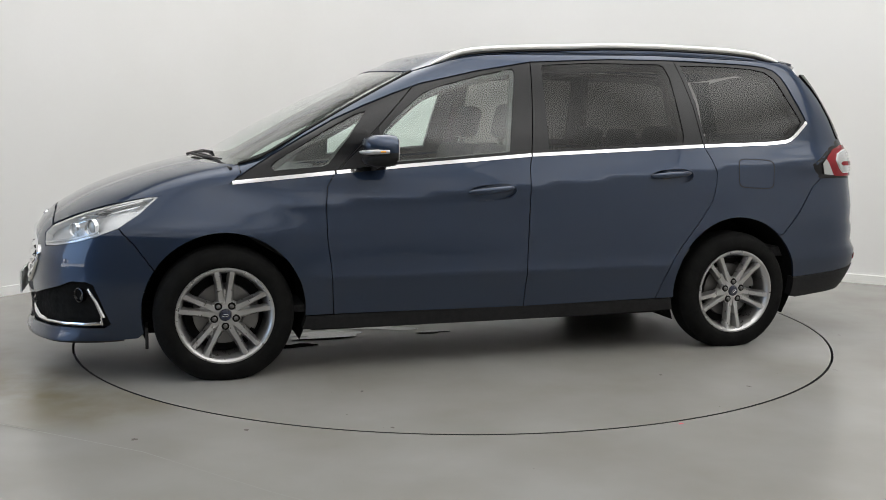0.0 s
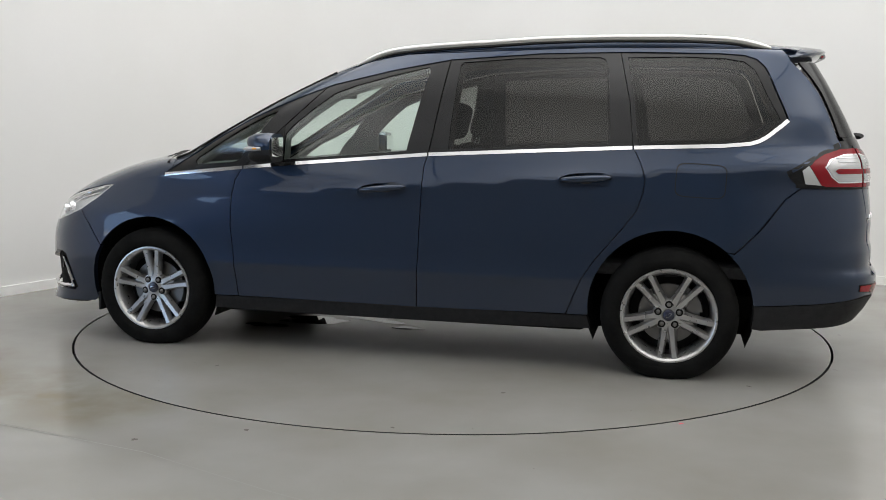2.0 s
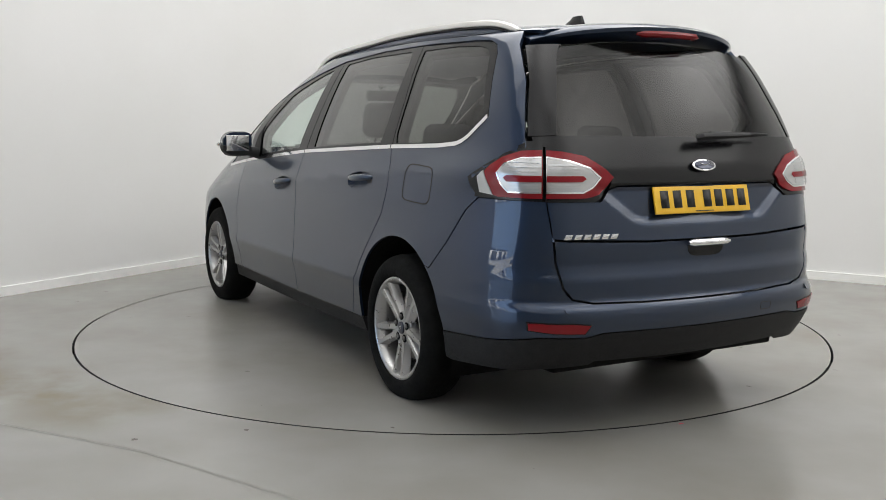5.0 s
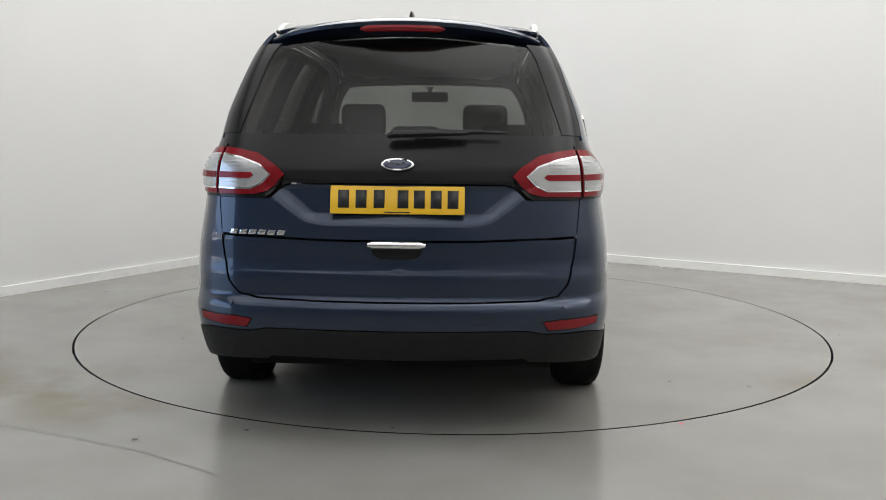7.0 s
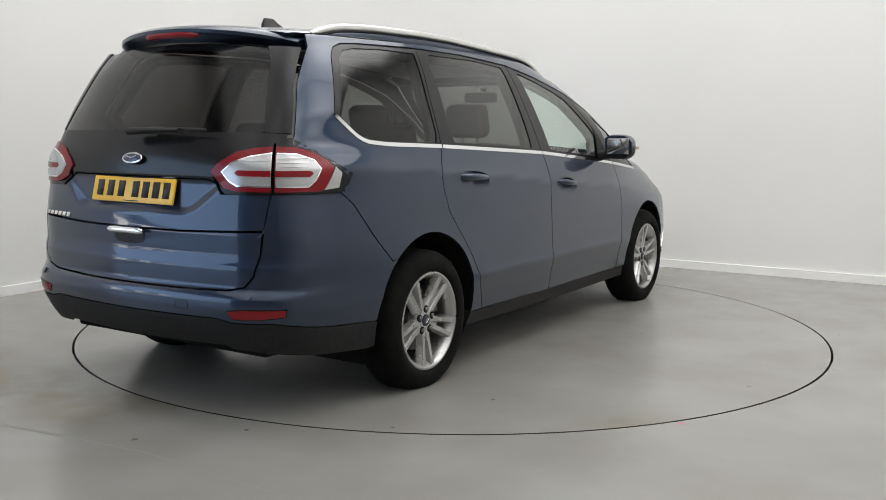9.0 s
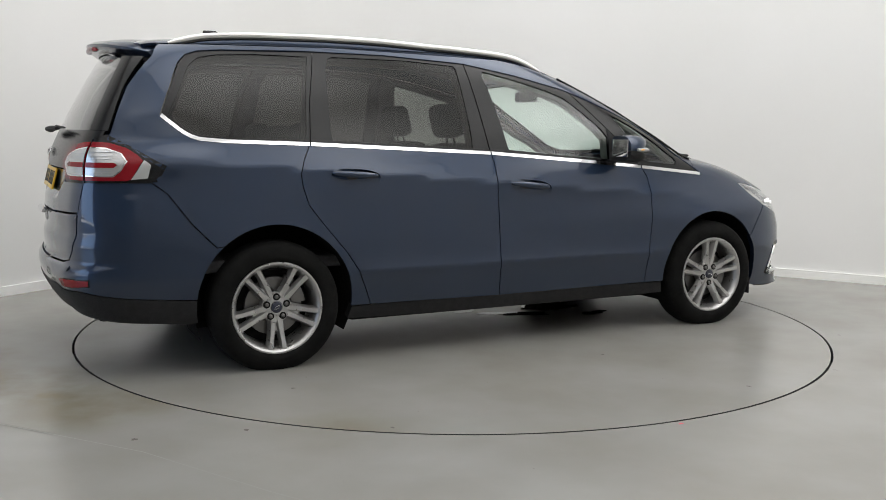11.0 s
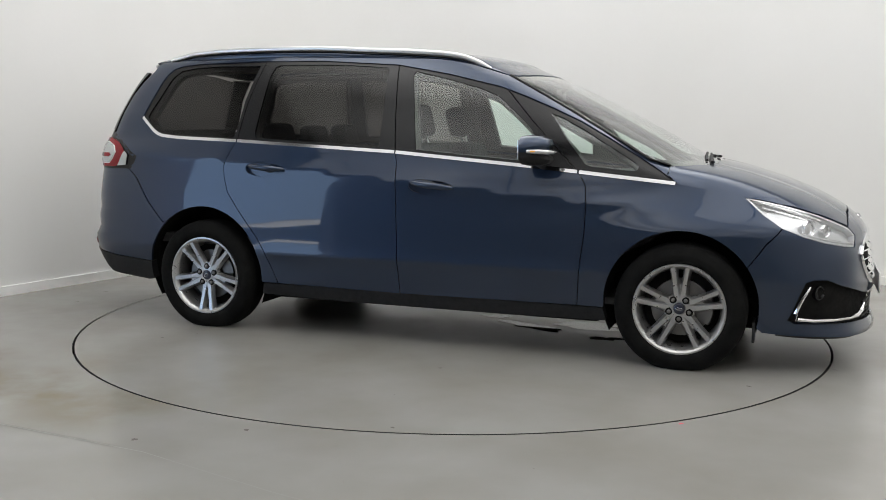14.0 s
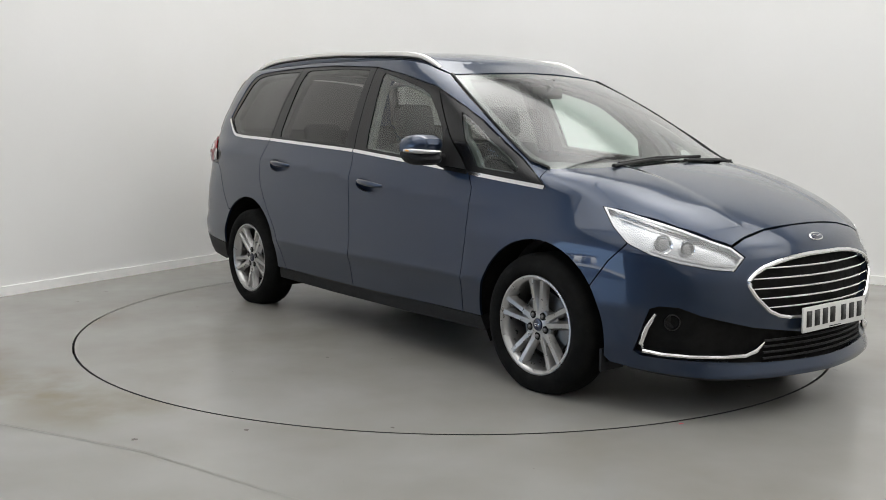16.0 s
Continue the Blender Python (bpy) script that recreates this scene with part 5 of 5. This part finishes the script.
# ---- door mirrors ----
def door_mirror(m, door):
    mir = group_part("door_mirror", door, "blue-capped door mirror with an indicator")

    def shell(name, z0, z1, mat, label, grow=0.0, y0=0.905, y1=1.088):
        bm = bmesh.new()
        rows = []
        for k in range(13):
            f = k / 12
            y = y0 + (y1 - y0) * f
            end_ = (1 - (2 * f - 1) ** 6 * 0.25) * (1 - 0.42 * max(0, f - 0.6) ** 2 / 0.16)
            x0, x1 = 0.612 - grow, 0.612 + (0.150 + grow) * end_
            h0, h1 = 1.118 + (z0 - 1.118) * end_ - grow * 0, 1.118 + (z1 - 1.118) * end_ + grow * 0
            sec = []
            for a, b in ((0, 0.1), (0.25, 0.02), (0.65, 0.03), (0.92, 0.22), (1.0, 0.5), (0.94, 0.78), (0.68, 0.96), (0.25, 1.0), (0, 0.94)):
                sec.append(bm.verts.new((x0 + (x1 - x0) * a, m * y, h0 + (h1 - h0) * b)))
            rows.append(sec)
        for a, b in zip(rows, rows[1:]):
            for k in range(9):
                bm.faces.new((a[k], a[(k + 1) % 9], b[(k + 1) % 9], b[k])).smooth = True
        bm.faces.new(rows[0])
        bm.faces.new(rows[-1][::-1])
        bmesh.ops.recalc_face_normals(bm, faces=bm.faces)
        part(name, bm, mat, mir, label)
    shell("cap", 1.098, 1.200, PAINT, "blue mirror cap", 0.003)
    shell("case", 1.040, 1.106, BLACK, "black lower mirror housing", 0.0)
    bm = bmesh.new()
    tube(bm, [(0.772, m * 0.955, 1.112), (0.770, m * 1.01, 1.112), (0.752, m * 1.06, 1.114), (0.715, m * 1.085, 1.116), (0.655, m * 1.092, 1.117)], [0.008, 0.012, 0.014, 0.014, 0.010], 10, 0.9, up=(0, 0, 1))
    part("indicator", bm, CLEAR, mir, "clear indicator lens")
    bm = bmesh.new()
    tube(bm, [(0.700, m * 1.094, 1.117), (0.675, m * 1.0955, 1.117)], 0.006, 8)
    part("indicator_bulb", bm, ORANGE, mir, "amber indicator bulb")
    bm = bmesh.new()
    tube(bm, [(0.66, m * 0.845, 1.062), (0.67, m * 0.90, 1.072), (0.68, m * 0.95, 1.080)], [0.038, 0.028, 0.03], 10, 0.7, up=(1, 0, 0))
    part("stalk", bm, BLACK, mir, "black mirror stalk")
    bm = bmesh.new()
    box(bm, (0.600, min(m * 0.925, m * 1.070), 1.075), (0.606, max(m * 0.925, m * 1.070), 1.175), 0.003)
    part("mirror_glass", bm, CHROME, mir, "mirror glass")
    # sail panel
    panel("mirror_sail", flank([(0.64, 1.235), (0.645, 1.04), (0.845, 1.025)]), BLACK, mir, "black triangular mirror base", mirror=m, lift=0.001, gap=0.0, rim=0.006)


for m in (1, -1):
    door_mirror(m, SIDES[m][2])


# ---- wheels ----
WHEEL_Z = 0.319


def wheel_master():
    ob = group_part("wheel", car, "silver alloy wheel with five split spokes")
    bm = bmesh.new()
    prof = [(0.226, -0.10), (0.234, 0.085), (0.239, 0.097), (0.246, 0.104), (0.264, 0.110), (0.285, 0.109), (0.304, 0.102), (0.318, 0.094), (0.329, 0.080), (0.336, 0.062)]
    for d in (0.045, 0.041, 0.015, 0.011, -0.013, -0.017, -0.043, -0.047):
        prof.append((0.339 if (len(prof) // 2) % 2 else 0.339, d))
    prof += [(0.336, -0.065), (0.325, -0.088), (0.30, -0.108), (0.226, -0.10)]
    lathe(bm, prof, 80)
    for v in bm.verts:
        # pressed flat where it stands
        if v.co.z < 0.002 - WHEEL_Z:
            v.co.y += 0.35 * (0.002 - WHEEL_Z - v.co.z) * math.copysign(1, v.co.y)
            v.co.z = 0.002 - WHEEL_Z
    part("tyre", bm, TYRE, ob, "black rubber tyre")
    bm = bmesh.new()
    lathe(bm, [(0.200, -0.095), (0.198, -0.02), (0.203, 0.055), (0.212, 0.080), (0.220, 0.094), (0.228, 0.099), (0.236, 0.098), (0.2385, 0.090), (0.236, 0.078)], 80)
    part("rim", bm, ALLOY, ob)
    # hub plate and spokes as one casting
    bm = bmesh.new()
    lathe(bm, [(0.028, 0.070), (0.034, 0.074), (0.052, 0.072), (0.076, 0.066), (0.082, 0.055), (0.078, 0.02), (0.03, 0.015)], 40)
    for k in range(5):
        for s in (-1, 1):
            mid = radians(90 + 72 * k)
            rows = []
            for r, off, w, top, deep in ((0.050, 0.014, 0.016, 0.072, 0.045), (0.085, 0.019, 0.0135, 0.074, 0.045), (0.13, 0.0245, 0.0118, 0.080, 0.045), (0.175, 0.031, 0.0118, 0.086, 0.050), (0.220, 0.038, 0.0135, 0.092, 0.055)):
                sec = []
                for u, d in ((-w * 1.75, deep), (-w * 1.15, top - 0.008), (-w * 0.85, top), (w * 0.85, top), (w * 1.15, top - 0.008), (w * 1.75, deep)):
                    lx, lz = s * off + u * (1 if s > 0 else 1), r
                    sec.append(bm.verts.new((lx * math.sin(mid) + lz * math.cos(mid), d, -lx * math.cos(mid) + lz * math.sin(mid))))
                rows.append(sec)
            for a, b in zip(rows, rows[1:]):
                for j in range(6):
                    bm.faces.new((a[j], a[(j + 1) % 6], b[(j + 1) % 6], b[j]))
        # web between the two arms, near the hub, and the foot that meets the rim
        web = []
        for r, w in ((0.06, 0.020), (0.10, 0.014), (0.125, 0.006)):
            web.append([bm.verts.new((u * math.sin(mid) + r * math.cos(mid), 0.058, -u * math.cos(mid) + r * math.sin(mid))) for u in (-w, w)])
        for a, b in zip(web, web[1:]):
            bm.faces.new((a[0], a[1], b[1], b[0]))
    bmesh.ops.recalc_face_normals(bm, faces=bm.faces)
    for f in bm.faces:
        f.smooth = True
    part("spokes", bm, ALLOY, ob, "five pairs of silver spokes")
    for k in range(5):
        a = radians(90 + 36 + 72 * k)
        bm = bmesh.new()
        lathe(bm, [(0.0001, 0.083), (0.007, 0.082), (0.0105, 0.078), (0.0105, 0.066)], 12, Matrix.Translation((0.054 * math.cos(a), 0, 0.054 * math.sin(a))))
        part("wheel_nut", bm, STEEL, ob, "grey steel wheel nut")
        # black ring on the hub stands in for shade in the nut's well
        bm = bmesh.new()
        lathe(bm, [(0.0105, 0.0740), (0.0175, 0.0745), (0.0195, 0.0715)], 16, Matrix.Translation((0.054 * math.cos(a), 0, 0.054 * math.sin(a))))
        part("well_shade", bm, UNDER, ob, "black ring for the shaded well round a nut")
    bm = bmesh.new()
    lathe(bm, [(0.0001, 0.081), (0.020, 0.080), (0.027, 0.077), (0.029, 0.070)], 28)
    part("centre_cap", bm, CAP, ob, "dark blue centre cap")
    bm = bmesh.new()
    tube(bm, [(0.016 * math.cos(t), 0.0808, 0.006 * math.sin(t)) for t in np.linspace(0, 2 * math.pi, 17)], 0.0012, 5, up=(0, 1, 0))
    part("cap_oval", bm, CHROME, ob, "small silver oval")
    bm = bmesh.new()
    lathe(bm, [(0.05, 0.025), (0.075, 0.028), (0.078, 0.012), (0.150, 0.012), (0.152, -0.008), (0.08, -0.008)], 48)
    part("brake_disc", bm, STEEL, ob, "grey steel brake disc")
    bm = bmesh.new()
    rows = []
    for k in range(7):
        a = radians(150 + 60 * k / 6)
        rows.append([bm.verts.new((r * math.cos(a), d, r * math.sin(a))) for r, d in ((0.095, 0.028), (0.165, 0.030), (0.172, 0.0), (0.165, -0.03), (0.095, -0.03))])
    for a, b in zip(rows, rows[1:]):
        for j in range(5):
            bm.faces.new((a[j], a[(j + 1) % 5], b[(j + 1) % 5], b[j])).smooth = True
    bm.faces.new(rows[0])
    bm.faces.new(rows[-1][::-1])
    bmesh.ops.recalc_face_normals(bm, faces=bm.faces)
    part("brake_caliper", bm, STEEL, ob, "grey brake caliper")
    bm = bmesh.new()
    lathe(bm, [(0.0001, -0.02), (0.195, -0.03), (0.199, -0.09)], 40)
    part("inner_barrel", bm, UNDER, ob, "dark inside of the wheel")
    return ob


first = wheel_master()
first.matrix_basis = pose(1.4245, 0.805, WHEEL_Z, 0, 0, 0)
for x, side, turn in ((1.4245, -1, 0), (-1.4245, 1, 36), (-1.4245, -1, 36)):
    other = copy_thing(first, pose(x, side * 0.805, WHEEL_Z, 0, 0, 0 if side > 0 else 180) @ pose(0, 0, 0, 0, turn, 0))
    for piece in other.children:
        if piece.name.startswith("tyre"):
            piece.matrix_basis = pose(0, 0, 0, 0, -turn, 0)

# mud flaps behind the front wheels' fronts and under the nose
for m in (1, -1):
    bm = bmesh.new()
    box(bm, (1.785, min(m * 0.70, m * 0.85), 0.165), (1.800, max(m * 0.70, m * 0.85), 0.27), 0.004)
    part("air_deflector", bm, BLACK, car, "black rubber air deflector")

# floor pan, engine bay block and tail block close the body below
bm = bmesh.new()
box(bm, (-1.0, -0.80, 0.20), (1.0, 0.80, 0.30), 0.02)
box(bm, (1.75, -0.56, 0.19), (2.12, 0.56, 0.34), 0.02)
box(bm, (-2.25, -0.62, 0.26), (-1.75, 0.62, 0.40), 0.02)
box(bm, (0.95, -0.50, 0.20), (1.80, 0.50, 0.80), 0.02)
box(bm, (-1.80, -0.50, 0.24), (-0.95, 0.50, 0.50), 0.02)
part("underbody", bm, UNDER, car, "dark underbody", smooth=False)

# ---- cabin ----
for m in (1, -1):
    line = flank([(0.98, 0.45), (0.95, 0.985), (0.5, 1.020), (-0.2, 1.075), (-1.2, 1.125), (-1.75, 1.140), (-1.95, 1.10), (-1.95, 0.75), (-1.0, 0.75), (-1.0, 0.30), (0.98, 0.30)])
    panel("door_card", line, CLOTH, car, "dark inner side trim", mirror=m, lift=-0.055, gap=0.0, rim=0.0, cell=0.08)
bm = bmesh.new()
box(bm, (-2.05, -0.80, 0.50), (-0.9, 0.80, 0.56), 0.01)
box(bm, (-0.95, -0.80, 0.30), (1.1, 0.80, 0.34), 0.01)
box(bm, (-2.33, -0.60, 0.55), (-2.29, 0.60, 1.05), 0.01)
part("cabin_floor", bm, CLOTH, car, "dark cabin floor and tailgate lining", smooth=False)
dash = group_part("dashboard", car, "dark grey dashboard")
bm = bmesh.new()
rows = []
for k in range(21):
    y = -0.72 + 1.44 * k / 20
    hump = 0.05 * math.exp(-((y + 0.37) / 0.2) ** 2)
    c = 0.10 * (y / 0.72) ** 2
    rows.append([bm.verts.new((x - c * (x > 1.2), y, z)) for x, z in ((0.80, 0.62), (0.72, 0.72), (0.74, 0.88 + hump * 0.6), (0.80, 0.955 + hump), (0.95, 0.985 + hump * 0.6), (1.20, 1.0), (1.40, 1.01), (1.42, 0.7), (1.0, 0.5))])
for a, b in zip(rows, rows[1:]):
    for j in range(9):
        bm.faces.new((a[j], a[(j + 1) % 9], b[(j + 1) % 9], b[j])).smooth = True
bm.faces.new(rows[0])
bm.faces.new(rows[-1][::-1])
bmesh.ops.recalc_face_normals(bm, faces=bm.faces)
part("dash_top", bm, CLOTH, dash)
wheel_ob = group_part("steering_wheel", car, "black steering wheel on the right-hand side")
wheel_ob.matrix_basis = pose(0.60, -0.37, 0.90, 0, -25, 0)
bm = bmesh.new()
tube(bm, [(0, 0.185 * math.cos(a), 0.185 * math.sin(a)) for a in np.linspace(0, 2 * math.pi, 41)], 0.016, 8, up=(1, 0, 0))
part("rim", bm, BLACK, wheel_ob)
bm = bmesh.new()
for a in (0, 180, 270):
    box(bm, (-0.008, 0.03, -0.022), (0.008, 0.18, 0.022), 0.006, pose(0, 0, 0, a, 0, 0))
box(bm, (-0.02, -0.07, -0.065), (0.03, 0.07, 0.06), 0.02)
part("spokes", bm, BLACK, wheel_ob)
mirr = group_part("interior_mirror", car, "black interior rear-view mirror")
bm = bmesh.new()
box(bm, (0.545, -0.125, 1.405), (0.580, 0.125, 1.475), 0.016)
part("case", bm, BLACK, mirr)
bm = bmesh.new()
tube(bm, [(0.575, 0, 1.45), (0.61, 0, 1.475), (0.60, 0, 1.505)], [0.012, 0.02, 0.03], 8)
part("mount", bm, BLACK, mirr)


def seat(x, y, wide, tall=1.0, lean=14):
    ob = group_part("seat", car, "dark cloth seat with a headrest")
    ob.matrix_basis = pose(x, y, 0.34)

    def cushion(name, lo, hi, bev, m=None):
        bm = bmesh.new()
        c, s = (Vector(lo) + Vector(hi)) / 2, Vector(hi) - Vector(lo)
        bmesh.ops.create_cube(bm, size=1, matrix=Matrix.LocRotScale(c, None, s))
        bmesh.ops.bevel(bm, geom=bm.edges[:], offset=bev, segments=4, affect="EDGES", profile=0.55)
        bmesh.ops.transform(bm, matrix=m or Matrix(), verts=bm.verts)
        for f in bm.faces:
            f.smooth = True
        part(name, bm, CLOTH, ob)
    back = pose(-0.22, 0, 0.24, 0, -lean, 0)
    cushion("cushion", (-0.25, -wide / 2, 0.02), (0.28, wide / 2, 0.24), 0.06)
    cushion("backrest", (-0.11, -wide / 2, -0.04), (0.04, wide / 2, 0.58 * tall), 0.06, back)
    cushion("headrest", (-0.10, -0.135, 0.625 * tall), (0.01, 0.135, 0.625 * tall + 0.20), 0.05, back)
    bm = bmesh.new()
    for s in (-0.05, 0.05):
        tube(bm, [(-0.04, s, 0.55 * tall), (-0.04, s, 0.66 * tall)], 0.007, 8)
    bmesh.ops.transform(bm, matrix=back, verts=bm.verts)
    part("headrest_posts", bm, CHROME, ob, "two steel headrest posts")


for x, y, w, tl in ((0.22, 0.37, 0.50, 1.0), (0.22, -0.37, 0.50, 1.0), (-0.72, 0.47, 0.42, 0.80), (-0.72, 0.0, 0.42, 0.78), (-0.72, -0.47, 0.42, 0.80)):
    seat(x, y, w, tl)


# ---- wet patches and small dirt on the table and floor ----
WATER = material("water", (0.02, 0.02, 0.02), 0.02, Alpha=1.0)
WATER.node_tree.nodes["Principled BSDF"].inputs["Transmission Weight"].default_value = 0.0
WATER.node_tree.nodes["Principled BSDF"].inputs["Specular IOR Level"].default_value = 0.35
DIRT = material("dry_dirt", (0.07, 0.06, 0.05), 0.9)
rng = random.Random(5)
FLOOR_SPECKS = [(-0.834, -2.242, 0.01), (-1.248, -2.378, 0.011), (-0.239, -2.189, 0.007), (-2.571, 0.949, 0.012), (-2.618, 0.531, 0.01), (2.362, -0.286, 0.008), (1.998, -1.145, 0.007), (2.298, 0.363, 0.008), (1.446, -1.485, 0.009)]


def blob(bm, x, y, r, z, stretch=1.0, turn=0.0, n=40, rough=0.35):
    ph = [rng.uniform(0, 6.28) for _ in range(5)]
    pts = []
    for k in range(n):
        a = 2 * math.pi * k / n
        rr = r * (1 + rough * sum(math.sin((j + 2) * a + ph[j]) / (j + 1.5) for j in range(5)))
        u, v = rr * math.cos(a) * stretch, rr * math.sin(a)
        pts.append(bm.verts.new((x + u * math.cos(turn) - v * math.sin(turn), y + u * math.sin(turn) + v * math.cos(turn), z)))
    bm.faces.new(pts)


for x, y, r, s in ((0.78, 0.03, 0.10, 2.4), (0.45, -0.12, 0.07, 3.0), (1.02, 0.25, 0.06, 2.0), (0.15, 0.10, 0.04, 2.4), (0.95, -0.30, 0.05, 1.8)):
    bm = bmesh.new()
    blob(bm, x + CAR_X, y + CAR_Y, r, 0.0015, s, rng.uniform(-0.3, 0.3))
    part("puddle", bm, WATER, turntable, "small puddle of dripped water", smooth=False)
crumb = bmesh.new()
for x, y in ((0.35, -1.15), (-0.62, 1.55), (0.9, 1.45), (-1.4, -1.1), (1.55, 0.9)):
    blob(crumb, x, y, 0.008, 0.003, 1.6, rng.uniform(0, 3), 10)
for _ in range(40):
    a, r = rng.uniform(0, 6.28), TABLE_R * math.sqrt(rng.uniform(0, 1))
    blob(crumb, r * math.cos(a), r * math.sin(a), rng.uniform(0.001, 0.0035), 0.002, 1.3, 0, 8)
tagged(part("dirt_specks", crumb, DIRT, turntable, smooth=False), kind="stuff")
crumb = bmesh.new()
for x, y, r in FLOOR_SPECKS:
    blob(crumb, x, y, r, 0.002, 1.5, rng.uniform(0, 3), 10)
for _ in range(90):
    a, r = rng.uniform(0, 6.28), rng.uniform(2.3, 5.5)
    blob(crumb, r * math.cos(a), r * math.sin(a), rng.uniform(0.001, 0.004), 0.002, 1.3, 0, 8)
tagged(part("floor_dirt", crumb, DIRT, smooth=False), "small dark specks of dirt on the grey floor", "dirt", kind="stuff")


FLECK = material("red_fleck", (0.45, 0.02, 0.05), 0.6)
bm = bmesh.new()
blob(bm, 0.975, -2.088, 0.009, 0.002, 1.3, 0.4, 12)
tagged(part("red_fleck", bm, FLECK, smooth=False), "tiny red fleck on the grey floor", "litter")


def motions():
    rows, table = [], []
    for k in range(33):
        t = k * 0.5
        a = HEADING - SPIN * t
        c, s = math.cos(radians(a)), math.sin(radians(a))
        rows.append((t, pose(c * CAR_X - s * CAR_Y, s * CAR_X + c * CAR_Y, 0, 0, 0, a)))
        table.append((t, pose(0, 0, 0, 0, 0, a)))
    walk(car, rows)
    walk(turntable, table)


motions()
